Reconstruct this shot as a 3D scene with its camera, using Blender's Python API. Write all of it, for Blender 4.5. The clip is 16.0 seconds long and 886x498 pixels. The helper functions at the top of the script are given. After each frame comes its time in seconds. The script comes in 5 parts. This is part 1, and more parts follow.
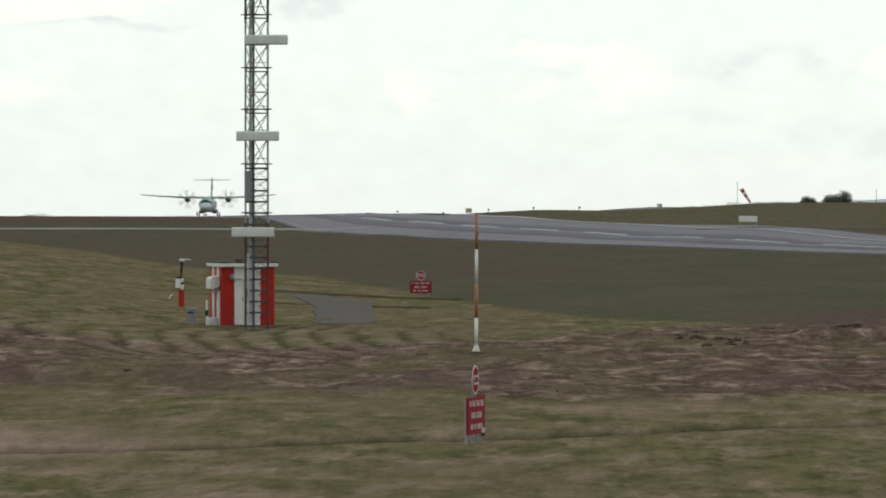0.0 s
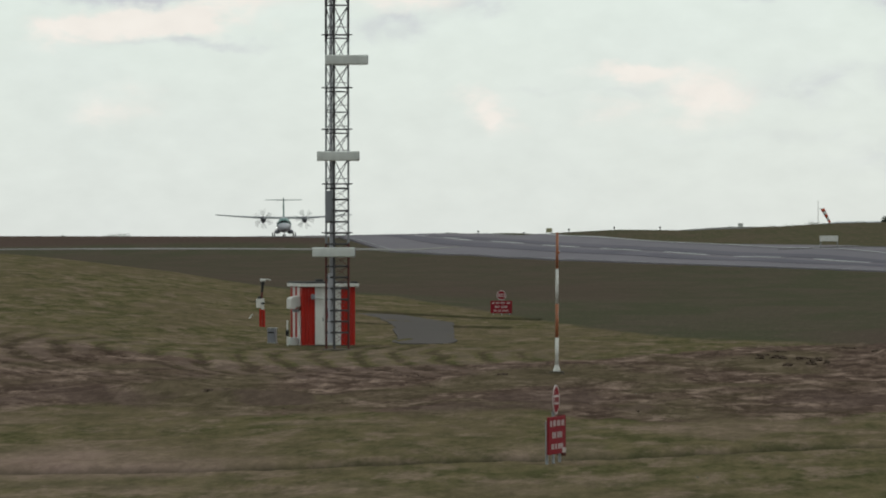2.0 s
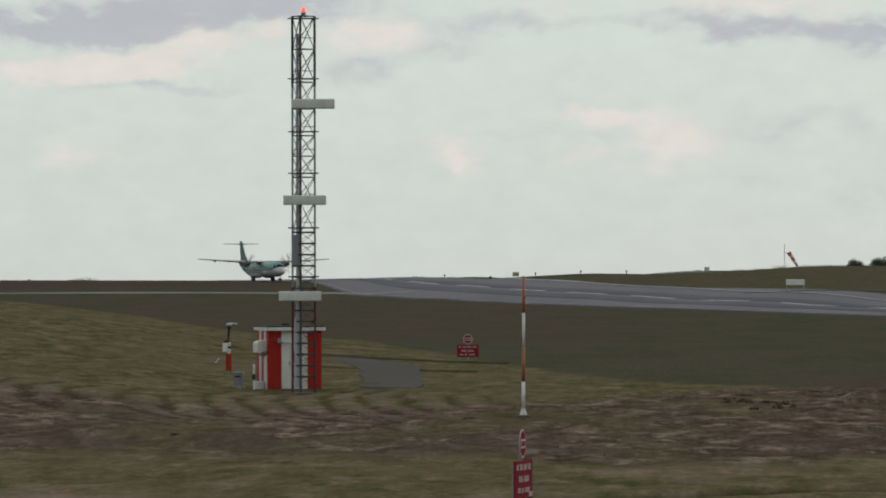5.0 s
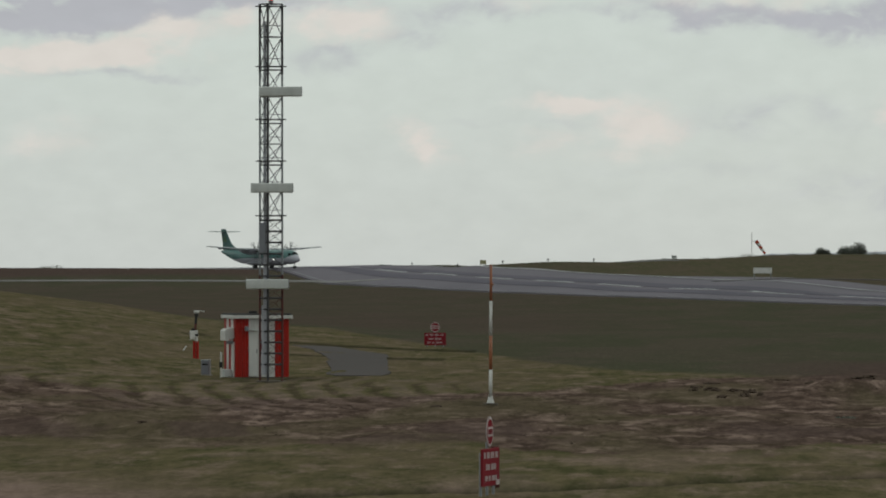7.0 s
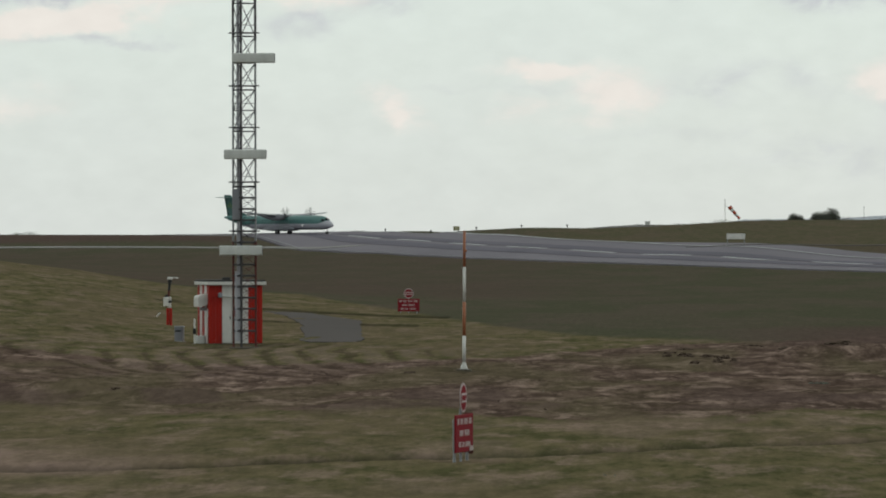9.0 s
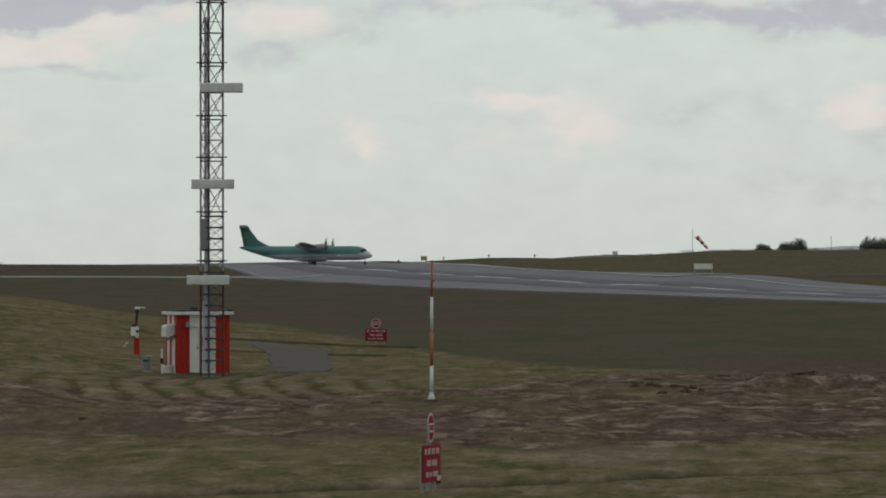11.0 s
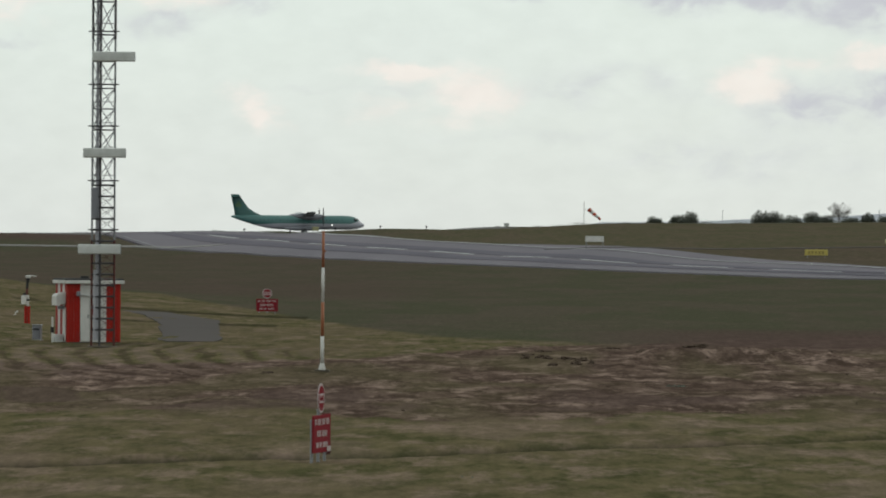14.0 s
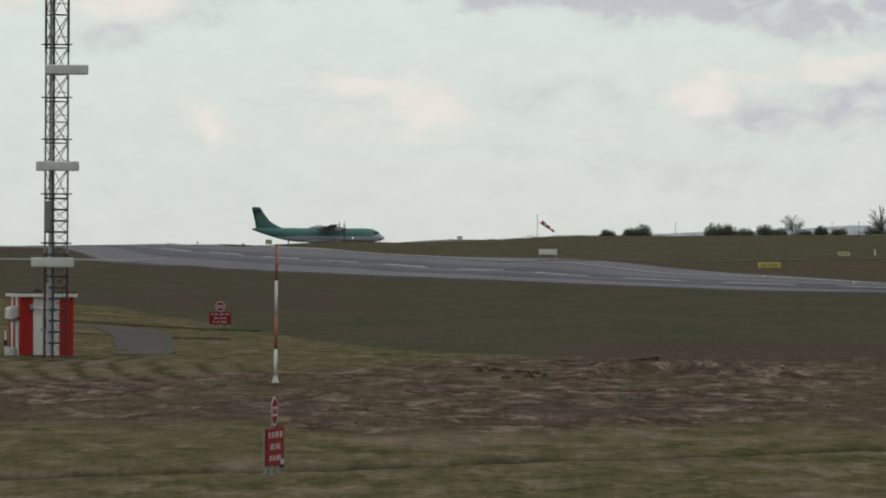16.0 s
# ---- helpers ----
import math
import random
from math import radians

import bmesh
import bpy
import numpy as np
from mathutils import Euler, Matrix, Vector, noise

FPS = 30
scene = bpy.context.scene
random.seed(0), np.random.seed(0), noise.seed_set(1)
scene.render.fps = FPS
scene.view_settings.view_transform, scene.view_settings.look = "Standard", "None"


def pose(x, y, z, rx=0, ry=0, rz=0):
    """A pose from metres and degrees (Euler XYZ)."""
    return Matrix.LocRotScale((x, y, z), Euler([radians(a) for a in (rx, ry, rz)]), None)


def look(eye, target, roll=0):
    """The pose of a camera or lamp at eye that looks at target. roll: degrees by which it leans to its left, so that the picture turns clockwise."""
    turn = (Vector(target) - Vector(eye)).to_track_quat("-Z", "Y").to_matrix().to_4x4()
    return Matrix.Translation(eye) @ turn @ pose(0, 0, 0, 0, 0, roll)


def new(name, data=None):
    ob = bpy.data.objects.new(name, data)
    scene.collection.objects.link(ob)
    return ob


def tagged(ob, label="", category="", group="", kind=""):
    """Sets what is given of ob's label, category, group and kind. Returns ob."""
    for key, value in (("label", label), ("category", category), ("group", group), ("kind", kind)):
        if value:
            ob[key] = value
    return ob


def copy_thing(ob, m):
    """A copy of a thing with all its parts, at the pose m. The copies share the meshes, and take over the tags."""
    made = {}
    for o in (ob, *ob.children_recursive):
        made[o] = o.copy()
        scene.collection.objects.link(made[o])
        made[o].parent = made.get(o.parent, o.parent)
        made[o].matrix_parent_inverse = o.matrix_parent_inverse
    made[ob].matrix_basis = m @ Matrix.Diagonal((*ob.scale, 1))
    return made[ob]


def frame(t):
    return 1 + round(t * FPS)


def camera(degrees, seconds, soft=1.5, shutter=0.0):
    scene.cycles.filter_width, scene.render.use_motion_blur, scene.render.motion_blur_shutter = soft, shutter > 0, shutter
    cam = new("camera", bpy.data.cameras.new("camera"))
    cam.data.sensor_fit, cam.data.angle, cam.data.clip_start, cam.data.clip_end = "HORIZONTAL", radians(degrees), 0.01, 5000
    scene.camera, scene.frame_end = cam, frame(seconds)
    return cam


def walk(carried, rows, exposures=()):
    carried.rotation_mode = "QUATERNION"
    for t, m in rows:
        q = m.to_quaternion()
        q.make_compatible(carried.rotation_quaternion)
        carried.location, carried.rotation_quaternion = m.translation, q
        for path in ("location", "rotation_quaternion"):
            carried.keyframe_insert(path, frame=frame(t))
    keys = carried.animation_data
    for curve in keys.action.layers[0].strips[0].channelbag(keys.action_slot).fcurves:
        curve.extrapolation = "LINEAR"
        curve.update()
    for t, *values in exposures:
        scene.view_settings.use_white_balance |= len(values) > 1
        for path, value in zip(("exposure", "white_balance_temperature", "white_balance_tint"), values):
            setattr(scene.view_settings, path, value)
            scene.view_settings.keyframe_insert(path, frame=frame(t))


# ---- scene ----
# One long lens on a fixed spot: the eye stands still and only pans, tilts and leans a little.
F = 784.0 / math.tan(radians(9.4343) / 2)      # focal length in picture units
EYE = (0.0, 0.0, 4.2)
cam = camera(9.4343, 16.0, soft=1.9, shutter=0.5)


def aim(yaw, pitch, roll):
    return Matrix.Translation(EYE) @ pose(0, 0, 0, 0, 0, yaw) @ pose(0, 0, 0, 90 + pitch) @ pose(0, 0, 0, 0, 0, roll)


PATH = [
    (0.0, 2.1374, -0.2710, -0.0281),
    (0.5, 2.3702, -0.2484, 0.0201),
    (1.0, 2.5723, -0.1797, 0.0861),
    (1.5, 2.7212, -0.1681, -0.0569),
    (2.0, 2.9969, -0.0579, -0.0717),
    (2.5, 2.6297, 0.0858, 0.0203),
    (3.0, 2.7684, 0.2104, -0.0228),
    (3.5, 2.7574, 0.2538, -0.0786),
    (4.0, 2.8045, 0.1118, -0.0951),
    (4.2, 2.8467, 0.1270, -0.0900),
    (4.5, 2.7866, 0.3195, -0.0833),
    (4.7, 2.7253, 0.4103, -0.0900),
    (6.8, 2.3057, 0.3343, -0.0471),
    (7.0, 2.2905, 0.2818, -0.0396),
    (7.5, 2.2432, 0.2093, -0.0491),
    (8.0, 2.1572, 0.2054, -0.1629),
    (8.5, 2.0628, 0.0178, -0.2604),
    (9.0, 2.0068, -0.0798, -0.1162),
    (9.2, 1.9405, 0.0520, -0.1300),
    (9.5, 1.8527, 0.2323, -0.1513),
    (9.7, 1.8143, 0.2917, -0.1679),
    (11.8, 1.3942, 0.2111, 0.1806),
    (12.0, 1.3281, 0.2237, 0.2956),
    (12.5, 1.2518, 0.3197, 0.4149),
    (12.8, 1.0166, 0.1026, 0.3580),
    (13.0, 0.9011, -0.0008, 0.3212),
    (13.5, 0.7115, -0.0325, 0.3131),
    (14.0, 0.5016, -0.0679, 0.3362),
    (14.5, 0.3261, 0.0254, 0.3302),
    (15.0, 0.3171, 0.1092, 0.3972),
    (15.5, 0.1239, 0.1557, 0.2150),
    (16.0, 0.0033, 0.0730, 0.2893),
]
walk(cam, [(t, aim(a, b, c)) for t, a, b, c in PATH],
     exposures=[(0.0, 0.40), (0.5, 0.29), (1.0, 0.18), (1.5, 0.14), (2.0, 0.08), (3.0, -0.08), (3.5, -0.15), (4.7, -0.15), (7.0, -0.27), (8.0, -0.25), (9.0, 0.0), (9.5, -0.02), (9.7, -0.08), (12.0, -0.2), (12.5, -0.16), (13.5, 0.0), (14.0, 0.08), (15.0, 0.05), (15.5, -0.02), (16.0, -0.05)])


# ---------------------------------------------------------------- sky and sun
def build_world():
    w = bpy.data.worlds.new("overcast_sky")
    scene.world = w
    w.use_nodes = True
    nt = w.node_tree
    nt.nodes.clear()
    N, L = nt.nodes.new, nt.links.new

    def val(op, a, b=None, c=None):
        n = N("ShaderNodeMath")
        n.operation = op
        for i, v in enumerate((a, b, c)):
            if v is None:
                continue
            if isinstance(v, (int, float)):
                n.inputs[i].default_value = v
            else:
                L(v, n.inputs[i])
        return n.outputs[0]

    def mix(f, a, b):
        n = N("ShaderNodeMix")
        n.data_type = "RGBA"
        for i, v in ((0, f), (6, a), (7, b)):
            if isinstance(v, (int, float, tuple)):
                n.inputs[i].default_value = v
            else:
                L(v, n.inputs[i])
        return n.outputs[2]

    tc = N("ShaderNodeTexCoord")
    sep = N("ShaderNodeSeparateXYZ")
    L(tc.outputs["Generated"], sep.inputs[0])
    dx, dy, dz = sep.outputs
    ya = val("MAXIMUM", val("ABSOLUTE", dy), 0.02)
    # degrees to the right of the runway view and above the horizon
    az = val("MULTIPLY", val("DIVIDE", dx, ya), 57.3)
    el = val("MULTIPLY", val("DIVIDE", dz, ya), 57.3)
    cmb = N("ShaderNodeCombineXYZ")
    L(az, cmb.inputs[0]), L(val("MULTIPLY", el, 1.8), cmb.inputs[1])

    def fbm(scale, detail, seed, dist=0.0):
        n = N("ShaderNodeTexNoise")
        n.noise_dimensions = "4D"
        n.inputs["W"].default_value = seed
        n.inputs["Scale"].default_value = scale
        n.inputs["Detail"].default_value = detail
        n.inputs["Distortion"].default_value = dist
        L(cmb.outputs[0], n.inputs["Vector"])
        return n.outputs[0]

    n1, n2, n3, n4 = fbm(0.9, 5, 1.3), fbm(0.9, 5, 7.7), fbm(0.35, 4, 3.1), fbm(2.6, 4, 5.5)
    n5 = fbm(2.6, 6, 12.5)
    azw = val("ADD", val("ADD", az, val("MULTIPLY", val("SUBTRACT", n1, 0.5), 1.0)), val("MULTIPLY", val("SUBTRACT", n4, 0.5), 0.5))
    elw = val("ADD", val("ADD", el, val("MULTIPLY", val("SUBTRACT", n2, 0.5), 0.5)), val("MULTIPLY", val("SUBTRACT", n5, 0.5), 0.34))

    ragged = fbm(2.3, 8, 9.9, 0.6)

    def puff(a, e, ra, re, power):
        x = val("DIVIDE", val("SUBTRACT", azw, a), ra)
        y = val("DIVIDE", val("SUBTRACT", elw, e), re)
        r2 = val("ADD", val("MULTIPLY", x, x), val("MULTIPLY", y, y))
        return val("MULTIPLY", val("POWER", 2.718, val("MULTIPLY", r2, -1.0)), power)

    def total(rows, full):
        s = 0.0
        for r in rows:
            s = val("ADD", puff(*r), s)
        t = N("ShaderNodeMapRange")
        t.interpolation_type = "SMOOTHSTEP"
        t.inputs[1].default_value, t.inputs[2].default_value = 0.06, full
        L(val("MULTIPLY", s, val("MAXIMUM", val("ADD", -0.55, val("MULTIPLY", ragged, 3.2)), 0.0)), t.inputs[0])
        return t.outputs[0]

    # pale sunlit cumulus tops: degrees right, degrees up, half sizes, strength
    bright = total([(-2.45, 1.43, 0.30, 0.24, .8), (-0.95, 1.85, 0.55, 0.10, .7), (-0.20, 1.58, 0.50, 0.28, .8), (-1.25, 1.42, 0.45, 0.2, .35),
                    (2.72, 1.74, 0.40, 0.17, .9), (3.25, 1.90, 0.35, 0.08, .5), (4.25, 2.03, 0.55, 0.12, .85), (-3.35, 2.72, 0.50, 0.24, .9),
                    (-6.9, 2.30, 0.6, 0.14, .9), (-6.1, 2.40, 0.6, 0.16, 1.0), (-5.4, 2.52, 0.5, 0.20, 1.0), (-6.6, 1.45, 0.5, 0.28, .4),
                    (-4.4, 2.70, 0.4, 0.14, .6), (0.6, 3.05, 1.3, .2, .55), (-1.5, 2.95, .4, .2, .5)], 0.85)
    grey = total([(-6.6, 2.80, 1.6, 0.20, 1.0), (-5.0, 3.02, 1.6, 0.22, 1.0), (-3.55, 2.34, 0.55, 0.20, .42), (-2.7, 2.55, .5, .12, .35), (0.6, 2.82, 1.2, 0.14, .7),
                  (2.5, 2.70, 1.0, 0.24, .85), (4.6, 1.62, 1.2, 0.34, .55), (3.4, 1.45, .8, .22, .35), (1.3, 1.72, 1.2, .3, .28), (-1.2, 1.66, 1.8, 0.07, .22),
                  (4.4, 2.65, 1.0, 0.40, .7), (-1.9, 2.80, .9, .14, .5), (0.2, 1.15, 1.5, .12, .16), (-5.8, 2.16, 1.2, .08, .4), (2.4, .9, 1.6, .25, .3)], 0.85)
    wide = val("MULTIPLY", val("SUBTRACT", n3, 0.46), 0.9)
    fine = val("ADD", 0.93, val("MULTIPLY", n4, 0.14))

    sky = N("ShaderNodeTexSky")
    sky.sky_type, sky.sun_disc = "NISHITA", False
    sky.sun_elevation, sky.sun_rotation = radians(SUN_UP), radians(SUN_TURN)
    clear = N("ShaderNodeVectorMath")
    clear.operation = "SCALE"
    clear.inputs["Scale"].default_value = 0.10
    L(sky.outputs[0], clear.inputs[0])

    haze = mix(val("MINIMUM", val("MULTIPLY", val("MAXIMUM", el, 0.0), 0.3), 1.0), (0.682, 0.728, 0.700, 1), (0.71, 0.795, 0.745, 1))
    veil = mix(0.93, clear.outputs[0], haze)
    veil = mix(val("MINIMUM", val("MAXIMUM", wide, 0.0), 0.5), veil, (0.67, 0.71, 0.70, 1))
    veil = mix(grey, veil, (0.545, 0.56, 0.595, 1))
    veil = mix(bright, veil, (0.835, 0.795, 0.735, 1))
    tex = N("ShaderNodeVectorMath")
    tex.operation = "SCALE"
    L(veil, tex.inputs[0]), L(fine, tex.inputs["Scale"])
    bg = N("ShaderNodeBackground")
    bg.inputs["Strength"].default_value = 1.0
    L(tex.outputs[0], bg.inputs[0])
    out = N("ShaderNodeOutputWorld")
    L(bg.outputs[0], out.inputs[0])


SUN_UP, SUN_TURN = 32.0, 42.0
build_world()
sun = new("sun", bpy.data.lights.new("sun", "SUN"))
sun.data.energy, sun.data.angle, sun.data.color = 0.38, radians(14), (1.0, 0.95, 0.87)
sun.matrix_world = look((0, 0, 0), (-math.sin(radians(SUN_TURN)) * math.cos(radians(SUN_UP)),
                                    -math.cos(radians(SUN_TURN)) * math.cos(radians(SUN_UP)), -math.sin(radians(SUN_UP))))


# ---------------------------------------------------------------- materials
class Mat:
    """A small node kit for one material."""

    def __init__(self, name, rough=0.7, metal=0.0):
        self.m = bpy.data.materials.new(name)
        self.m.use_nodes = True
        self.nt = self.m.node_tree
        self.b = self.nt.nodes["Principled BSDF"]
        self.b.inputs["Roughness"].default_value = rough
        self.b.inputs["Metallic"].default_value = metal
        self.xyz = None

    def node(self, kind, **props):
        n = self.nt.nodes.new(kind)
        for k, v in props.items():
            n.inputs[k].default_value = v
        return n

    def put(self, sock, v):
        if isinstance(v, (int, float)):
            sock.default_value = v
        elif isinstance(v, tuple):
            sock.default_value = v if len(v) == 4 or len(sock.default_value) == 3 else (*v, 1)
        else:
            self.nt.links.new(v, sock)

    def coords(self, scale=(1, 1, 1), world=True):
        mp = self.node("ShaderNodeMapping")
        mp.inputs["Scale"].default_value = scale
        src = self.node("ShaderNodeNewGeometry").outputs["Position"] if world else self.node("ShaderNodeTexCoord").outputs["Object"]
        self.nt.links.new(src, mp.inputs[0])
        return mp.outputs[0]

    def noise(self, scale, detail=4, co=None, stretch=(1, 1, 1), world=False, dist=0.0, rough=0.55):
        n = self.node("ShaderNodeTexNoise", Scale=scale, Detail=detail, Distortion=dist, Roughness=rough)
        self.nt.links.new(co or self.coords(stretch, world), n.inputs["Vector"])
        return n.outputs[0]

    def ramp(self, f, lo, hi):
        n = self.node("ShaderNodeMapRange")
        n.interpolation_type = "SMOOTHSTEP"
        self.put(n.inputs[0], f)
        n.inputs[1].default_value, n.inputs[2].default_value = lo, hi
        return n.outputs[0]

    def math(self, op, a, b):
        n = self.node("ShaderNodeMath")
        n.operation = op
        self.put(n.inputs[0], a), self.put(n.inputs[1], b)
        return n.outputs[0]

    def mix(self, f, a, b, blend="MIX"):
        n = self.node("ShaderNodeMix")
        n.data_type, n.blend_type = "RGBA", blend
        self.put(n.inputs[0], f), self.put(n.inputs[6], a), self.put(n.inputs[7], b)
        return n.outputs[2]

    def attr(self, name):
        n = self.node("ShaderNodeAttribute")
        n.attribute_name = name
        return n.outputs["Fac"]

    def bump(self, h, strength=0.3, distance=0.02):
        n = self.node("ShaderNodeBump", Strength=strength, Distance=distance)
        self.nt.links.new(h, n.inputs["Height"])
        self.nt.links.new(n.outputs[0], self.b.inputs["Normal"])

    def color(self, c):
        self.put(self.b.inputs["Base Color"], c)
        return self.m


def paint(name, col, rough=0.5, dirt=0.35, metal=0.0, scale=3.0, stain=(0.10, 0.09, 0.075), gloss=0.3):
    """Weathered paint or metal: base colour, broad fading and fine grime."""
    k = Mat(name, rough, metal)
    k.b.inputs["Specular IOR Level"].default_value = gloss
    big = k.ramp(k.noise(scale, 5, stretch=(1, 1, 0.35)), 0.35, 0.75)
    small = k.ramp(k.noise(scale * 9, 4), 0.5, 0.8)
    faded = tuple(min(1, c * 0.84 + 0.006) for c in col)
    c = k.mix(big, col, faded)
    c = k.mix(k.math("MULTIPLY", k.math("MULTIPLY", small, big), dirt), c, stain)
    k.bump(small, 0.12, 0.004)
    return k.color(c)


# ---------------------------------------------------------------- terrain
def lattice(ix, iy, seed):
    h = (ix.astype(np.int64) * 374761393 + iy.astype(np.int64) * 668265263 + seed * 982451653) & 0x7FFFFFFF
    h = ((h ^ (h >> 13)) * 1274126177) & 0x7FFFFFFF
    return ((h ^ (h >> 16)) & 0xFFFF) / 65535.0


def vnoise(x, y, seed=0):
    ix, iy = np.floor(x), np.floor(y)
    fx, fy = x - ix, y - iy
    fx, fy = fx * fx * (3 - 2 * fx), fy * fy * (3 - 2 * fy)
    a, b = lattice(ix, iy, seed), lattice(ix + 1, iy, seed)
    c, d = lattice(ix, iy + 1, seed), lattice(ix + 1, iy + 1, seed)
    return (a + (b - a) * fx) * (1 - fy) + (c + (d - c) * fx) * fy


def fbm(x, y, seed=0, octaves=4):
    s, amp = 0.0, 0.5
    for k in range(octaves):
        s = s + amp * vnoise(x * 2 ** k, y * 2 ** k, seed + k)
        amp *= 0.5
    return s


def smooth(a, b, x):
    t = np.clip((x - a) / (b - a), 0, 1)
    return t * t * (3 - 2 * t)


# Long profiles of the land: stations to the right (as slope x / y) and, for each, distance and height.
STATIONS = [-0.1352, -0.1036, -0.0825, -0.0615, -0.0509, -0.0404, -0.0299, -0.0194, 0.0017, 0.0227, 0.0438, 0.0825]
PROFILES = [
    [(60, 0), (140, 0.1), (220, 1.2), (300, 2.8), (370, 3.6), (480, 2), (700, 1.4), (900, 1.6), (1000, 3.04), (1090, 5.86), (1150, 5.77), (1300, 3.93)],
    [(60, 0), (140, 0), (220, 0.5), (300, 1.7), (370, 2.35), (480, 1.2), (700, 0.9), (900, 1.5), (1000, 3.04), (1042, 5.46), (1060, 5.64), (1090, 5.75), (1150, 5.8), (1300, 4.2)],
    [(60, 0), (140, 0), (220, 0), (300, 0.7), (370, 1.15), (480, 0.4), (700, 0.6), (900, 1.4), (1000, 3.01), (1038, 5.40), (1060, 5.62), (1090, 5.70), (1150, 5.80), (1300, 5.02)],
    [(60, 0), (140, 0), (220, 0), (300, 0.3), (370, 0.6), (480, 0.1), (700, 0.5), (880, 1.1), (996, 2.73), (1034, 4.75), (1060, 5.66), (1085, 5.86), (1111, 5.96), (1150, 6.08), (1225, 6.26), (1300, 6.25)],
    [(60, 0), (140, 0), (220, 0), (300, 0.15), (370, 0.25), (480, 0), (700, 0.4), (943, 2.26), (1051, 5.16), (1082, 5.62), (1110, 5.82), (1161, 6.34), (1185, 6.48), (1300, 6.46)],
    [(60, 0), (140, 0), (220, 0), (300, 0.05), (370, 0.05), (480, 0), (700, 0.3), (895, 1.84), (998, 4.36), (1060, 5.48), (1088, 5.78), (1102, 5.86), (1125, 6.47), (1150, 6.26), (1300, 6.25)],
    [(60, 0), (140, 0), (220, 0), (300, 0), (370, 0), (480, 0), (680, 0.2), (852, 1.55), (950, 3.6), (1010, 4.68), (1049, 5.69), (1070, 6.57), (1090, 5.86), (1112, 5.84), (1150, 6.14), (1300, 5.98)],
    [(60, 0), (140, 0), (220, 0), (300, 0), (370, 0), (480, 0), (680, 0.2), (813, 1.38), (907, 3.1), (960, 4.1), (1000, 5.04), (1050, 6.85), (1068, 6.95), (1088, 6.09), (1112, 6.07), (1150, 6.26), (1300, 5.98)],
    [(60, 0), (300, 0), (480, 0), (620, 0.1), (744, 1.07), (830, 2.03), (917, 3.91), (1000, 5.36), (1120, 7.62), (1180, 7.55), (1300, 6.8)],
    [(60, 0), (300, 0), (480, 0), (580, 0), (687, 0.8), (766, 1.46), (845, 3.22), (880, 3.6), (1000, 5.15), (1230, 8.86), (1300, 8.99), (1400, 8.47)],
    [(60, 0), (300, 0), (480, -0.1), (550, 0), (637, 0.61), (711, 0.98), (785, 1.64), (905, 3.68), (1300, 9.28), (1360, 9.50), (1500, 9.1)],
    [(60, 0), (300, 0), (420, -0.1), (480, 0), (562, 0.59), (628, 0.63), (692, 0.85), (930, 4.35), (1350, 10.08), (1420, 10.36), (1550, 9.9)],
]
FAR = [(1800, -12.0), (2600, -20.0), (4900, -20.0)]
GRID_Y = np.concatenate([np.arange(0, 1600, 4.0), np.arange(1600, 5001, 50.0)])


def profile_table():
    cols = []
    for p in PROFILES:
        p = [(0, 0)] + p + FAR
        z = np.interp(GRID_Y, [a for a, _ in p], [b for _, b in p])
        k = np.exp(-np.linspace(-2, 2, 9) ** 2)          # rounds the breaks of slope
        zs = np.convolve(np.pad(z, 4, mode="edge"), k / k.sum(), "valid")
        cols.append(zs)
    return np.array(cols)


TABLE = profile_table()


def height(x, y):
    """Height of the land, smooth."""
    x, y = np.asarray(x, float), np.asarray(y, float)
    yy = np.clip(y, 1.0, 4990)
    c = np.clip(x / np.maximum(yy, 60.0), STATIONS[0], STATIONS[-1])
    i = np.clip(np.searchsorted(STATIONS, c) - 1, 0, len(STATIONS) - 2)
    st = np.array(STATIONS)
    u = (c - st[i]) / (st[i + 1] - st[i])
    j = np.clip(np.searchsorted(GRID_Y, yy) - 1, 0, len(GRID_Y) - 2)
    v = (yy - GRID_Y[j]) / (GRID_Y[j + 1] - GRID_Y[j])

    def at(k):
        k = np.clip(k, 0, len(STATIONS) - 1)
        return TABLE[k, j] * (1 - v) + TABLE[k, j + 1] * v
    p0, p1, p2, p3 = at(i - 1), at(i), at(i + 1), at(i + 2)
    m1, m2 = (p2 - p0) * 0.5, (p3 - p1) * 0.5
    u2, u3 = u * u, u * u * u
    return (2 * u3 - 3 * u2 + 1) * p1 + (u3 - 2 * u2 + u) * m1 + (-2 * u3 + 3 * u2) * p2 + (u3 - u2) * m2


def h1(x, y):
    return float(height(np.array([x]), np.array([y]))[0])


# Runway: the centre line passes RW0 with heading RWD (towards the eye), about 40 m between the edge lines.
RW0, RWD = np.array([-43.9, 1012.7]), np.array([0.2412, -0.9705])
RWN = np.array([0.9705, 0.2412])


def runway_uv(x, y):
    dx, dy = x - RW0[0], y - RW0[1]
    return dx * RWD[0] + dy * RWD[1], dx * RWN[0] + dy * RWN[1]


def edge_of_mowing(c):
    """Distance at which the mown rise gives way to the darker field, by slope to the right."""
    return np.interp(c, [-0.135, -0.1036, -0.0825, -0.0615, -0.047, -0.035, -0.0246, -0.0141, -0.0036, 0.02, 0.05, 0.09],
                     [372, 372, 372, 372, 335, 297, 268, 248, 234, 226, 224, 222])


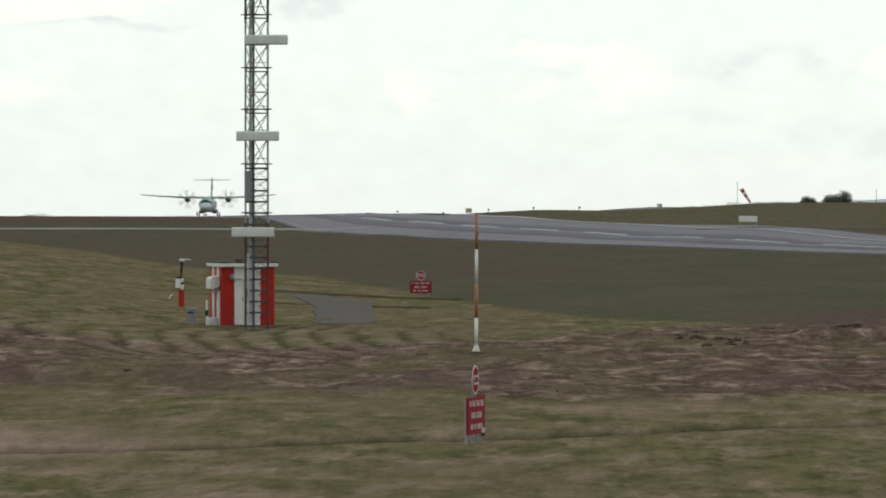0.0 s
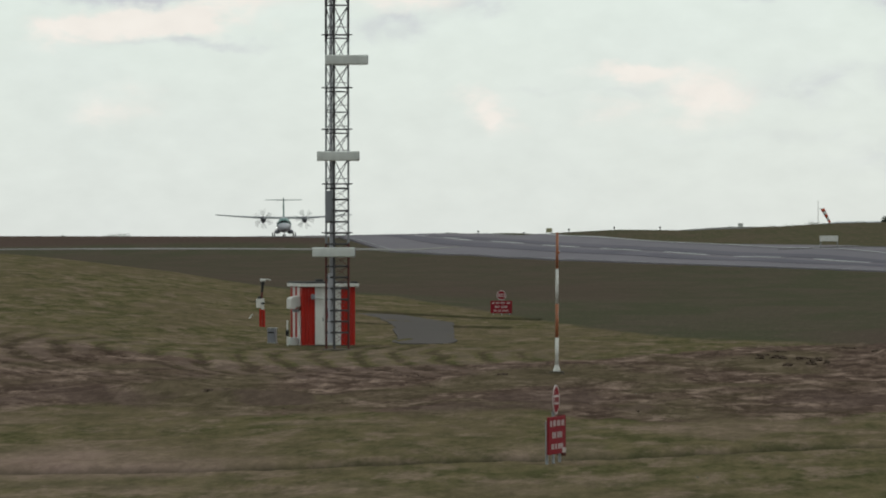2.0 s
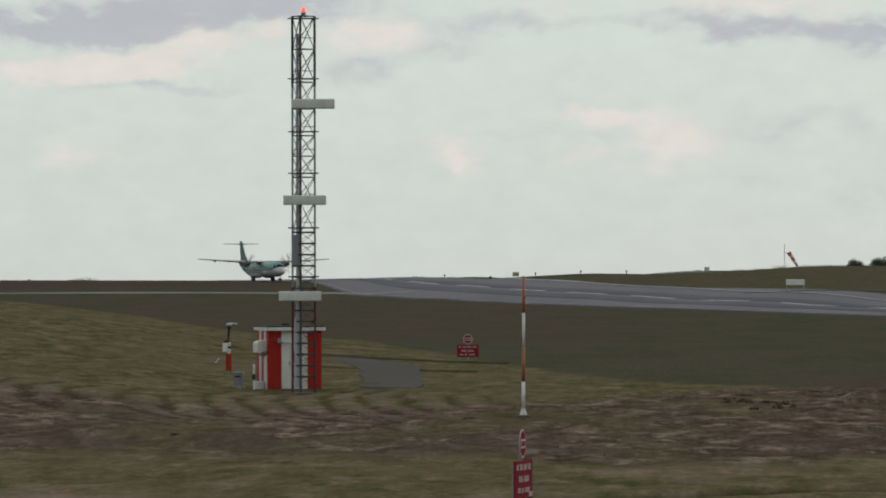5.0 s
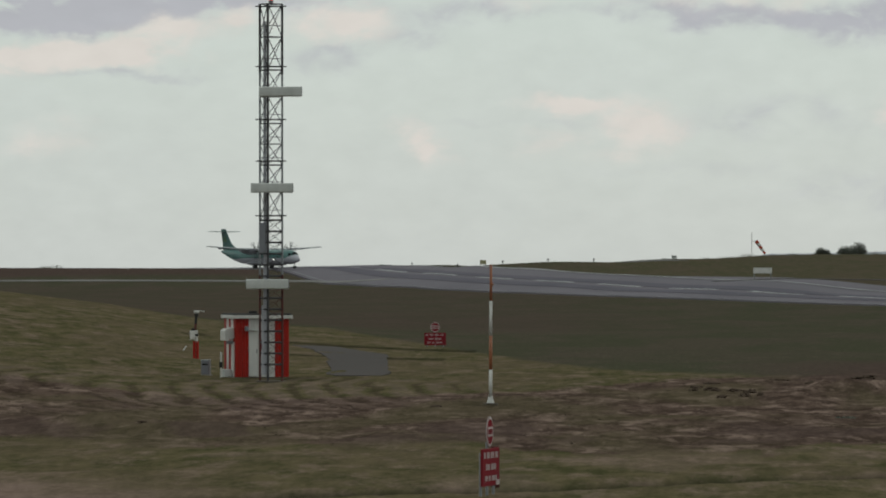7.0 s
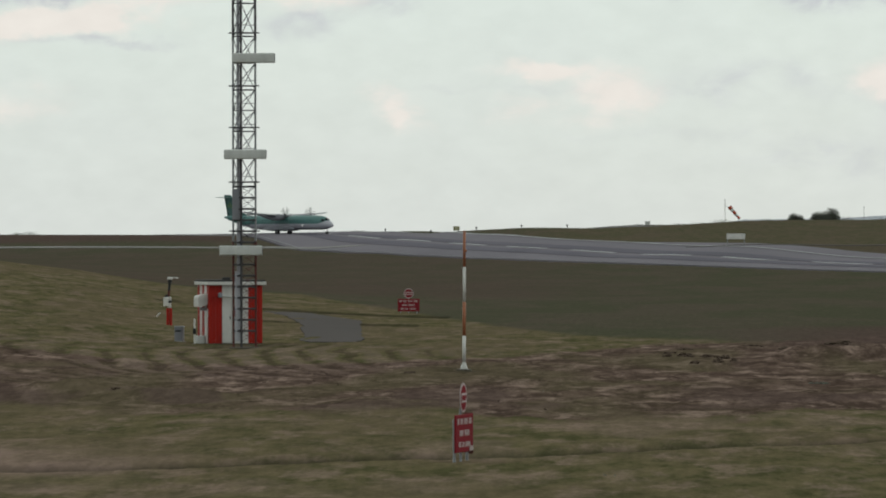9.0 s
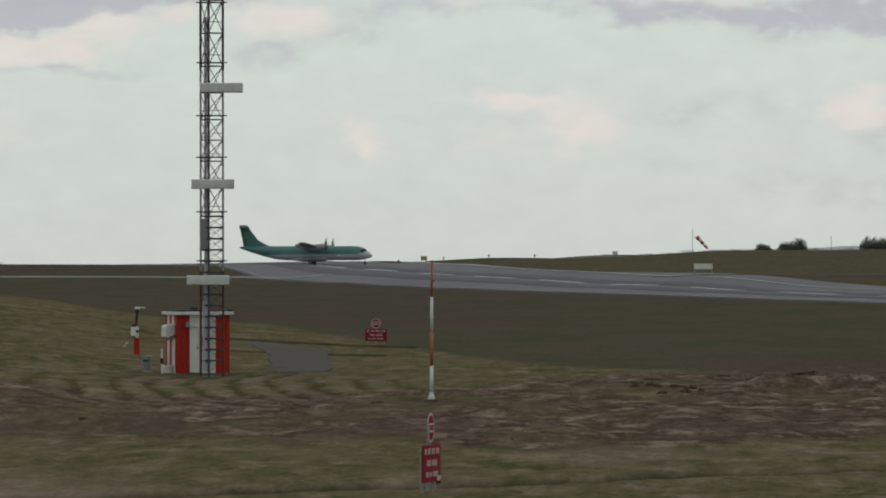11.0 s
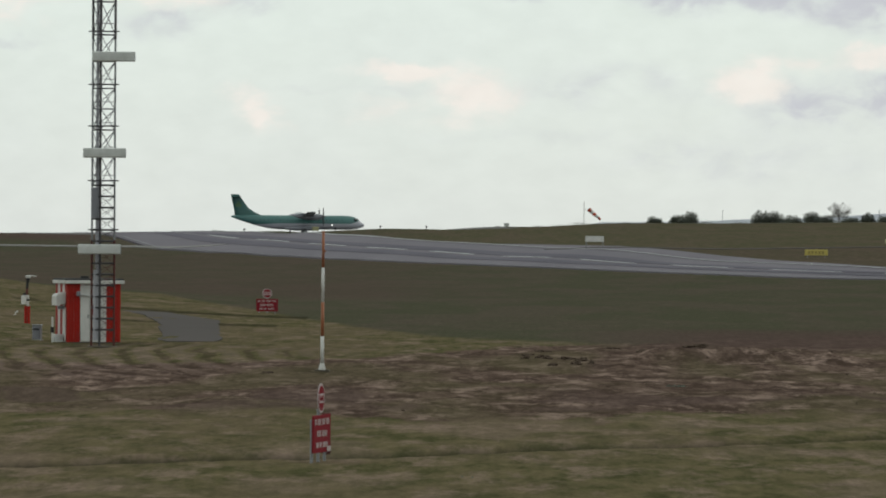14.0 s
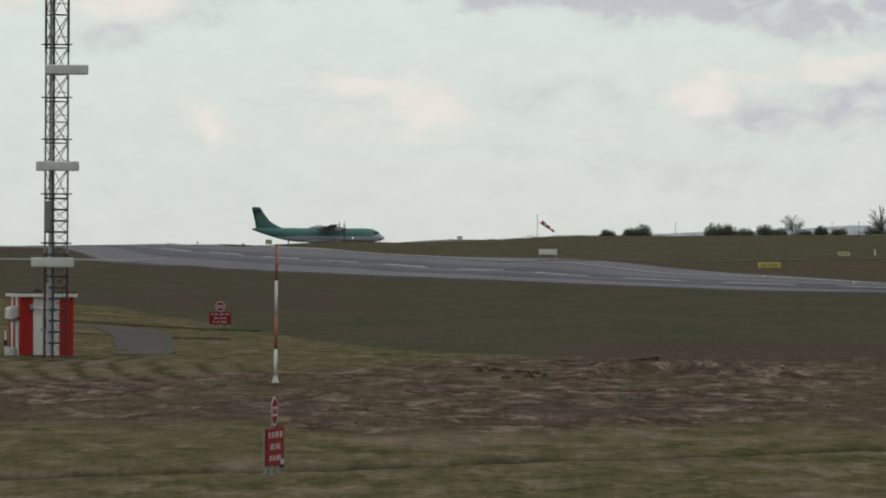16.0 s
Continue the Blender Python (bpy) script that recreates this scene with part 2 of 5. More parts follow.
def rut_line(x):
    """The wheel rut across the near grass."""
    return 98.0 + 0.76 * (x + 13.2) + 0.006 * (x + 13.2) ** 2 + 0.35 * np.sin(x * 0.9)


def zones(X, Y):
    """What grows where: mown grass, uncut brown band, dry patches, dark ridge with painted hummock shade, wheel rut,
    mower swaths.
    """
    CC = X / np.maximum(Y, 60)
    o = runway_uv(X, Y)[1]
    edge = edge_of_mowing(CC) + 10 * (fbm(X * 0.05, Y * 0.02, 5) - 0.5)
    mown = 1 - smooth(-5, 5, Y - edge)
    lo = np.interp(CC, [-0.135, -0.10, -0.05, 0.0, 0.045, 0.085], [130, 135, 133, 129, 132, 136]) + 20 * (fbm(X * 0.4, Y * 0.06, 9) - 0.5)
    hi = np.interp(CC, [-0.135, -0.10, -0.06, -0.02, 0.01, 0.045, 0.085], [196, 186, 184, 200, 224, 238, 246]) + 18 * (fbm(X * 0.14, Y * 0.04, 11) - 0.5)
    rough = smooth(-9, 9, Y - lo) * (1 - smooth(-9, 9, Y - hi))
    near = 1 - smooth(220, 420, Y)
    # mower swaths lean away to the left, straighten at their far end and fade out
    d = Y - 200 - 1.6 * np.clip(X + 24, -4, 9)
    f = np.clip(Y - 165, -20, 55)
    ph = (X + 0.2 * f - 0.0018 * f * f - 0.011 * np.minimum(f - 14, 0) ** 2 + 1.7 * (fbm(X * 0.25, Y * 0.06, 3) - 0.5) - 0.9 * smooth(-7, 5, d)) / 1.55
    swath = 1.25 * (0.5 + 0.5 * np.sin(ph * 2 * math.pi)) ** 2.0 - 0.05
    there = smooth(146, 166, Y) * (1 - smooth(1, 10, d)) * smooth(0.26, 0.5, fbm(X * 0.2, Y * 0.05, 13)) * (1 - 0.8 * smooth(-13, -2, X))
    swath = 0.5 + (swath - 0.5) * there
    rut = np.exp(-((Y - rut_line(X)) / 1.05) ** 2) * (0.45 + 0.55 * smooth(0.15, 0.45, fbm(X * 0.4, X * 0 + 2, 51) + 0.12)) * (Y < 160)
    track = np.exp(-((Y - 290 + 0.6 * X) / 3.0) ** 2) * smooth(0.3, 0.5, fbm(X * 0.3, X * 0 + 5, 53) + 0.05) * (np.abs(X + 18.5) < 8.5)
    side = np.exp(-((Y - 263 + 0.3 * X) / 2.4) ** 2) * smooth(0.3, 0.5, fbm(X * 0.5, X * 0 + 7, 55) + 0.08) * (np.abs(X + 14.5) < 4)
    rut = np.maximum(np.maximum(rut, track), 0.9 * side)
    # darker ground round the feet of the mast, the hut and the pole
    foot_patch = np.exp(-((X + 15.5) / 1.9) ** 2 - ((Y - 217.5) / 3.2) ** 2) + 0.8 * np.exp(-((X + 5.5) / 0.6) ** 2 - ((Y - 176) / 1.6) ** 2)
    rut = np.maximum(rut, 0.75 * np.minimum(foot_patch, 1) * (0.4 + fbm(X * 1.2, Y * 0.6, 57)))
    dry = np.exp(-((X + 12.4) / 2.4) ** 2 - ((Y - 101) / 6.5) ** 2) * 0.75 + 0.3 * smooth(0.52, 0.72, fbm(X * 0.3, Y * 0.12, 61)) * (Y < 140)
    ridge = smooth(1012, 1030, Y) * (1 - smooth(-0.077, -0.069, CC)) * (Y < 1200)
    heath_and_shade = smooth(196, 224, Y + 16 * (fbm(X * .3, Y * .1, 17) - .5)) * (1 - smooth(250, 276, Y)) * smooth(0.010, 0.045, CC)
    # shading of the hummocks, put into the colour as dark lumps
    heath_and_shade = np.maximum(heath_and_shade, 0.75 * smooth(131, 139, Y) * (1 - smooth(146, 160, Y)) * smooth(0.44, 0.56, fbm(X * 0.42, Y * 0.11, 19)))
    heath_and_shade = np.maximum(heath_and_shade, 0.38 * smooth(0.022, 0.04, CC) * (o > 22) * (Y > 600) * (1 - smooth(-6, 6, Y - np.interp(CC, [0.02, 0.031, 0.049, 0.09], [874, 880, 890, 905]))))
    mown = np.maximum(mown, 0.35 * (Y > 700) * (o > 20) * smooth(-0.04, 0.0, CC))
    dull = smooth(375, 430, Y) * (1 - 0.4 * smooth(470, 640, Y)) * (1 - smooth(900, 990, Y)) * (1 - smooth(-0.03, 0.01, CC))
    return dict(mown=mown, rough=rough, dry=dry, ridge=np.maximum(np.maximum(ridge, heath_and_shade), 0.55 * dull), rut=rut, swath=swath), near


def build_ground():
    inner = np.arange(-720, 1830, 5.0)
    c = np.concatenate([[-90, -20, -6, -2, -0.9, -0.5, -0.3, -0.22], (inner - 784) / 9500, [0.15, 0.22, 0.3, 0.5, 0.9, 2, 6, 20, 90]])
    ys = np.unique(np.concatenate([1.0 / np.linspace(1 / 60.0, 1 / 420.0, 330), np.arange(420, 800, 7.0), np.arange(800, 1420, 4.0),
                                   np.arange(1420, 1800, 30.0), [1800, 2000, 2300, 2700, 3200, 3800, 4500, 4900],
                                   [-4500, -2000, -800, -300, -100, -30, 0, 25, 45]]))
    C, Y = np.meshgrid(c, ys)
    X = np.clip(C * np.maximum(Y, 60), -5500, 5500)
    z, near = zones(X, Y)
    Z = relief(X, Y, z, near)
    s, o = runway_uv(X, Y)
    Z = Z - 0.35 * (1 - smooth(21.0, 23.0, np.abs(o))) * (Y > 400)
    nr, nc = X.shape
    me = bpy.data.meshes.new("ground")
    co = np.stack([X, Y, Z], -1).reshape(-1, 3).astype(np.float32)
    idx = np.arange(nr * nc).reshape(nr, nc)
    q = np.stack([idx[:-1, :-1], idx[:-1, 1:], idx[1:, 1:], idx[1:, :-1]], -1).reshape(-1, 4)
    me.vertices.add(len(co)), me.loops.add(q.size), me.polygons.add(len(q))
    me.vertices.foreach_set("co", co.ravel())
    me.loops.foreach_set("vertex_index", q.ravel().astype(np.int32))
    me.polygons.foreach_set("loop_start", np.arange(0, q.size, 4, dtype=np.int32))
    me.polygons.foreach_set("use_smooth", np.ones(len(q), bool))
    mark(me, z)
    me.update()
    me.materials.append(M_GROUND)
    ob = new("ground", me)
    tagged(ob, "airfield grassland, mown green near, rough brown band, darker field beyond", "ground", kind="structure")
    return ob


def mark(me, z):
    for name, a in z.items():
        at_ = me.attributes.new(name, "FLOAT", "POINT")
        at_.data.foreach_set("value", np.clip(a, 0, 1).ravel().astype(np.float32))


def relief(X, Y, z, near):
    """The land with its tussocks, heaps and ruts."""
    Z = height(X, Y)
    Z = Z + near * (0.14 * (fbm(X * 0.35, Y * 0.22, 21) - 0.5) + 0.07 * (fbm(X * 1.9, Y * 0.9, 23, 3) - 0.5))
    Z = Z + z["rough"] * (0.22 * (fbm(X * 0.45, Y * 0.14, 31) - 0.5) + 0.07 * (fbm(X * 1.6, Y * 0.7, 33, 3) - 0.5))
    Z = Z - 0.035 * (z["swath"] - 0.5) * near
    for hx, hy, hh, wx, wy in ((9.2, 196, 0.55, 1.7, 3.4), (6.6, 199, 0.5, 1.3, 3), (12.4, 192, 0.4, 1.1, 3), (16.5, 214, 0.35, 1.5, 3),
                               (11.0, 205, 0.35, 2.0, 3.4), (-15.6, 150, 0.30, 1.5, 3), (-12.8, 147, 0.3, 1.6, 3)):
        Z = Z + hh * np.exp(-((X - hx) / wx) ** 2 - ((Y - hy) / wy) ** 2) * (0.2 + 1.2 * fbm(X * 1.5, Y * 0.8, 41))
    return Z - 0.2 * z["rut"] * (Y < 160)


def ground_material():
    k = Mat("airfield_grass", 0.95)
    k.b.inputs["Specular IOR Level"].default_value = 0.0
    co = k.coords((1, 0.20, 1), True)
    big = k.noise(0.12, 5, co, dist=0.6)
    mid = k.noise(1.1, 7, co, rough=0.72)
    slant = k.node("ShaderNodeMapping")
    slant.inputs["Scale"].default_value = (0.6, 0.15, 1)
    slant.inputs["Rotation"].default_value = (0, 0, radians(8))
    k.nt.links.new(k.node("ShaderNodeNewGeometry").outputs["Position"], slant.inputs[0])
    streak = k.noise(1.25, 7, slant.outputs[0], rough=0.75)
    fine = k.noise(4.5, 5, co, rough=0.75)
    # short grass: green with straw showing through
    grass = k.mix(k.ramp(mid, 0.35, 0.65), (0.0600, 0.0625, 0.0280), (0.1230, 0.1070, 0.0580))
    grass = k.mix(k.math("MULTIPLY", k.ramp(streak, 0.48, 0.64), 0.75), grass, (0.192, 0.150, 0.110))
    grass = k.mix(k.math("MULTIPLY", k.ramp(big, 0.45, 0.62), 0.34), grass, (0.135, 0.104, 0.072))
    grass = k.mix(k.attr("dry"), grass, k.mix(mid, (0.1337, 0.0976, 0.0689), (0.2854, 0.2153, 0.1837)))
    # dead uncut growth
    heap = k.mix(k.ramp(mid, 0.40, 0.62), (0.054, 0.038, 0.030), (0.116, 0.085, 0.067))
    heap = k.mix(k.ramp(streak, 0.49, 0.64), heap, (0.228, 0.174, 0.138))
    heap = k.mix(k.math("MULTIPLY", k.ramp(big, 0.44, 0.60), 0.55), heap, (0.0860, 0.0800, 0.0424))
    # longer grass of the far field
    field = k.mix(k.ramp(big, 0.38, 0.62), (0.0640, 0.0670, 0.0420), (0.0770, 0.0700, 0.0500))
    field = k.mix(k.math("MULTIPLY", k.ramp(streak, 0.5, 0.7), 0.5), field, (0.1147, 0.0925, 0.0732))
    c = k.mix(k.attr("mown"), field, grass)
    band = k.ramp(k.math("ADD", k.attr("rough"), k.math("MULTIPLY", k.math("SUBTRACT", mid, 0.5), 1.5)), 0.32, 0.70)
    c = k.mix(k.math("MULTIPLY", band, 0.94), c, heap)
    c = k.mix(k.math("MULTIPLY", k.attr("ridge"), 0.85), c, k.mix(mid, (0.0535, 0.0380, 0.0310), (0.1072, 0.0800, 0.0680)))
    swath = k.attr("swath")
    lines = k.math("ADD", swath, k.math("MULTIPLY", k.math("SUBTRACT", mid, 0.5), 1.1))
    c = k.mix(k.math("MULTIPLY", k.ramp(lines, 0.60, 1.05), 0.5), c, (0.0391, 0.0303, 0.0230))
    c = k.mix(k.math("MULTIPLY", k.ramp(lines, 0.40, 0.0), 0.32), c, (0.1957, 0.1480, 0.1263))
    c = k.mix(k.math("MULTIPLY", k.attr("rut"), 0.95), c, (0.0163, 0.0186, 0.0114))
    v = k.math("ADD", 0.45, fine)
    sc = k.node("ShaderNodeVectorMath")
    sc.operation = "SCALE"
    k.put(sc.inputs[0], c), k.put(sc.inputs["Scale"], v)
    k.bump(k.math("ADD", fine, k.math("MULTIPLY", mid, 0.8)), 0.4, 0.10)
    return k.color(k.mix(1.0, sc.outputs[0], (1.07, 0.99, 1.04), "MULTIPLY"))


M_GROUND = ground_material()
ground = build_ground()


def build_tufts():
    """Grass tussocks on the near ground, taller on the uncut band, coloured like the ground they grow from."""
    rng = np.random.default_rng(7)
    parts = []
    for n, y0, y1, h0, h1_, blades in ((700, 130, 250, .03, .06, 5),):
        y = 1 / rng.uniform(1 / y1, 1 / y0, n) if y0 < 100 else np.sqrt(rng.uniform(y0 ** 2, y1 ** 2, n))
        x = rng.uniform(-0.138, 0.085, n) * y
        parts.append((x, y, rng.uniform(h0, h1_, n), blades))
    V, Q, zx, zy = [], [], [], []
    base = 0
    for x, y, h, blades in parts:
        z, near = zones(x, y)
        keep = np.ones(len(x), bool)
        if blades == 5:
            keep = rng.random(len(x)) < 0.05 + 0.95 * z["rough"]
        keep &= (z["mown"] > 0.5) & (z["rut"] < 0.4)
        keep &= ~((np.abs(x - (-15.6)) < 1.6) & (np.abs(y - 219) < 5))
        keep &= ~((x > -14.5) & (x < -11.0) & (y > 222) & (y < 306))
        x, y, h = x[keep], y[keep], h[keep]
        z, near = zones(x, y)
        g = relief(x, y, z, near)
        for b in range(blades):
            a = rng.uniform(0, 6.283, len(x))
            r = rng.uniform(0.3, 1.0, len(x)) * h * 1.2
            px, py = x + r * np.cos(a), y + r * np.sin(a)
            wx = h * rng.uniform(0.25, 0.6, len(x))
            lx, ly = rng.normal(0, 1.1, len(x)) * h, rng.normal(0.3, 1.0, len(x)) * h
            hh = h * rng.uniform(0.6, 1.1, len(x))
            tri = np.stack([np.stack([px - wx, py, g - 0.03], 1), np.stack([px + wx, py + 0.02, g - 0.03], 1), np.stack([px + lx, py + ly, g + hh], 1)], 1)
            V.append(tri.reshape(-1, 3))
            zx.append(np.repeat(x, 3)), zy.append(np.repeat(y, 3))
    V, zx, zy = np.concatenate(V), np.concatenate(zx), np.concatenate(zy)
    me = bpy.data.meshes.new("grass_tussocks")
    n = len(V) // 3
    me.vertices.add(len(V)), me.loops.add(len(V)), me.polygons.add(n)
    me.vertices.foreach_set("co", V.astype(np.float32).ravel())
    me.loops.foreach_set("vertex_index", np.arange(len(V), dtype=np.int32))
    me.polygons.foreach_set("loop_start", np.arange(0, len(V), 3, dtype=np.int32))
    me.polygons.foreach_set("use_smooth", np.ones(n, bool))
    mark(me, zones(zx, zy)[0])
    me.update()
    # bent blades take the light of the sward, not of a wall
    nv = np.repeat(np.stack([rng.normal(0, .25, n), rng.normal(-.1, .25, n), np.ones(n)], 1), 3, 0)
    me.normals_split_custom_set_from_vertices((nv / np.linalg.norm(nv, axis=1)[:, None]).tolist())
    me.materials.append(M_GROUND)
    tagged(new("grass_tussocks", me), "short green and dead brown grass tussocks", "grass", kind="stuff")


build_tufts()


# ---------------------------------------------------------------- mesh kit
def part(name, bm, material, parent=None, label="", flat=True):
    """One bmesh as one mesh object, under a thing or a part."""
    me = bpy.data.meshes.new(name)
    bm.normal_update()
    bm.to_mesh(me)
    bm.free()
    me.materials.append(material)
    if not flat:
        me.polygons.foreach_set("use_smooth", np.ones(len(me.polygons), bool))
    ob = new(name, me)
    ob.parent = parent
    if label:
        tagged(ob, label)
    return ob


def thing(name, m, label, category, group="", kind=""):
    ob = new(name)
    ob.matrix_basis = m
    ob.empty_display_size = 0.2
    return tagged(ob, label, category, group, kind)


def box(bm, lo, hi, bevel=0.0, m=None):
    lo, hi = Vector(lo), Vector(hi)
    r = bmesh.ops.create_cube(bm, size=1.0)
    vs = r["verts"]
    for v in vs:
        v.co = Vector(((lo[i] + hi[i]) / 2 + v.co[i] * (hi[i] - lo[i]) for i in range(3)))
        if m is not None:
            v.co = m @ v.co
    if bevel:
        es = {e for v in vs for e in v.link_edges}
        bmesh.ops.bevel(bm, geom=list(es), offset=bevel, segments=1, affect="EDGES")
    return bm


def boxed(lo, hi, bevel=0.0, m=None):
    return box(bmesh.new(), lo, hi, bevel, m)


def rod(bm, a, b, r, sides=6, r2=None):
    a, b = Vector(a), Vector(b)
    d = b - a
    m = Matrix.Translation((a + b) / 2) @ d.to_track_quat("Z", "Y").to_matrix().to_4x4()
    bmesh.ops.create_cone(bm, cap_ends=True, segments=sides, radius1=r, radius2=r if r2 is None else r2, depth=d.length, matrix=m)
    return bm


def loft(rings, caps=True):
    """A closed skin through rings of equally many points."""
    bm = bmesh.new()
    vs = [[bm.verts.new(p) for p in r] for r in rings]
    n = len(rings[0])
    for a, b in zip(vs, vs[1:]):
        for i in range(n):
            bm.faces.new((a[i], a[(i + 1) % n], b[(i + 1) % n], b[i]))
    if caps:
        bm.faces.new(list(reversed(vs[0]))), bm.faces.new(vs[-1])
    bmesh.ops.recalc_face_normals(bm, faces=bm.faces)
    return bm


def revolve(profile, sides=16):
    return loft([[(r * math.cos(2 * math.pi * i / sides), r * math.sin(2 * math.pi * i / sides), z) for i in range(sides)] for z, r in profile])


def at(u, y):
    """Ground point on station u (picture units of the last view) at distance y."""
    x = (u - 784) / 9500 * y
    return x, y, h1(x, y)


# ---------------------------------------------------------------- runway and other paving
def asphalt(name, lo, hi, patch):
    k = Mat(name, 0.9)
    k.b.inputs["Specular IOR Level"].default_value = 0.03
    co = k.coords((1, 1, 1), True)
    along = k.coords((1.0, 0.12, 1), True)
    c = k.mix(k.ramp(k.noise(0.05, 5, along), 0.35, 0.65), lo, hi)
    c = k.mix(k.math("MULTIPLY", k.ramp(k.noise(0.16, 4, co), 0.5, 0.7), 0.4), c, patch)
    f = k.noise(14, 3, co)
    c = k.mix(k.math("MULTIPLY", f, 0.35), c, tuple(q * 1.35 for q in hi))
    k.bump(f, 0.2, 0.01)
    return k.color(c)


M_RUNWAY = asphalt("runway_asphalt", (0.128, 0.116, 0.134), (0.158, 0.142, 0.162), (0.106, 0.096, 0.112))
M_RUBBER = asphalt("rubbered_asphalt", (0.090, 0.082, 0.102), (0.114, 0.103, 0.126), (0.070, 0.064, 0.078))
M_TAXI = asphalt("taxiway_asphalt", (0.120, 0.114, 0.118), (0.148, 0.140, 0.144), (0.10, 0.096, 0.098))
M_TRACK = asphalt("track_asphalt", (0.064, 0.055, 0.053), (0.086, 0.073, 0.070), (0.052, 0.044, 0.036))
M_EDGE_DULL = paint("scuffed_edge_paint", (0.20, 0.19, 0.205), 0.8, 0.7, scale=0.1)
M_EDGE = paint("worn_edge_paint", (0.29, 0.28, 0.29), 0.7, 0.6, scale=0.12)
M_LINE = paint("line_paint", (0.50, 0.49, 0.50), 0.6, 0.4, scale=0.6)


def strip(name, centre, half, material, lift, parent=None, step=6.0, across=4, thick=0.25):
    """A paved band that follows the land: centre(s) gives x, y for a list of stations."""
    pts = [np.array(p, float) for p in centre]
    rows = []
    for i, p in enumerate(pts):
        d = pts[min(i + 1, len(pts) - 1)] - pts[max(i - 1, 0)]
        n = np.array([d[1], -d[0]]) / np.linalg.norm(d)
        lo, hi = half(i) if callable(half) else half
        rows.append([p + n * (lo + (hi - lo) * j / across) for j in range(across + 1)])
    bm = bmesh.new()
    top = [[bm.verts.new((q[0], q[1], h1(q[0], q[1]) + lift)) for q in r] for r in rows]
    for a, b in zip(top, top[1:]):
        for i in range(across):
            bm.faces.new((a[i], a[i + 1], b[i + 1], b[i]))
    rim = [e for e in bm.edges if e.is_boundary]
    ex = bmesh.ops.extrude_edge_only(bm, edges=rim)
    for v in ex["geom"]:
        if isinstance(v, bmesh.types.BMVert):
            v.co.z -= thick
    bmesh.ops.recalc_face_normals(bm, faces=bm.faces)
    return part(name, bm, material, parent)


def rw(s, o=0.0):
    p = RW0 + RWD * s + RWN * o
    return p[0], p[1]


def line(s0, s1, step, o=0.0):
    n = max(1, int(abs(s1 - s0) / step))
    return [rw(s0 + (s1 - s0) * i / n, o) for i in range(n + 1)]


def build_runway():
    r = thing("runway", Matrix(), "grey asphalt runway with worn white centre dashes over a crest", "runway", kind="structure")
    strip("pavement", line(-420, 640, 6), (-21.6, 21.6), M_RUNWAY, 0.04, r, across=12, thick=0.6)
    for o0, o1 in ((-9.5, -3.2), (1.6, 8.0)):
        tagged(strip("tyre_track_band", line(-300, 560, 6), (-o1, -o0), M_RUBBER, 0.10, r, across=3, thick=0.02), "darkened tyre rubber band")
    for i in range(-6, 12):
        strip("centre_dash", line(i * 47.5, i * 47.5 + 28.5, 6), (-0.45, 0.45), M_LINE, 0.14, r, across=1, thick=0.02)
    for o, half, m in ((-20.4, 0.25, M_EDGE_DULL), (20.2, 0.6, M_EDGE)):
        strip("edge_line", line(-300, 600, 8, o), (-half, half), m, 0.13, r, across=1, thick=0.02)


    widen = lambda i: (-21.5 - 13.0 * max(0.0, min(1.0, i / 6.0)) * (1 - smooth(10, 44, float(i))) - 0.4, -21.5)
    tagged(strip("shoulder", line(95, 395, 6), widen, M_RUNWAY, 0.036, r, across=4, thick=0.6), "widened paved shoulder")


build_runway()

# taxiway on which the airliner comes round and crosses the runway
TAXI = [(15, 1110), (12, 1085), (6, 1062), (22, 1052), (79, 1055), (146, 1064), (205, 1072), (323, 1084), (430, 1090), (574, 1092), (700, 1100), (820, 1104)]


def curve_points(rows, n=70):
    a = np.array(rows, float)
    t = np.linspace(0, len(a) - 1, n)
    p = np.stack([np.interp(t, np.arange(len(a)), a[:, i]) for i in (0, 1)], 1)
    k = np.ones(7) / 7                                  # rounds the corners
    q = np.stack([np.convolve(np.pad(p[:, i], 3, mode="edge"), k, "valid") for i in (0, 1)], 1)
    q[0], q[-1] = p[0], p[-1]
    return q


def build_taxiways():
    a = thing("taxiway", Matrix(), "pale asphalt taxiway crossing the runway on the crest", "taxiway", kind="structure")
    strip("pavement", [((u - 784) / 9500 * y, y) for u, y in curve_points(TAXI)], (-8, 8), M_TAXI, 0.03, a, across=4, thick=0.5)
    b = thing("perimeter_track", Matrix(), "narrow pale concrete perimeter track through dark grass", "track", kind="structure")
    strip("pavement", [((u - 784) / 9500 * y, y) for u, y in curve_points([(-640, 1004), (-200, 1002), (60, 1000), (170, 1004), (300, 985)], 50)],
          (-2.6, 2.6), M_LINE_TRACK, 0.12, b, across=2, thick=0.5)
    c = thing("side_taxiway", Matrix(), "grey taxiway joining the runway from the far grass", "taxiway", kind="structure")
    strip("pavement", [((u - 784) / 9500 * y, y) for u, y in curve_points([(900, 866), (1000, 876), (1080, 881), (1250, 891), (1650, 908)], 50)],
          (-2.6, 2.6), M_TRACK, 0.10, c, across=3, thick=0.5)


M_LINE_TRACK = asphalt("pale_concrete", (0.16, 0.15, 0.145), (0.215, 0.20, 0.195), (0.115, 0.108, 0.10))
build_taxiways()


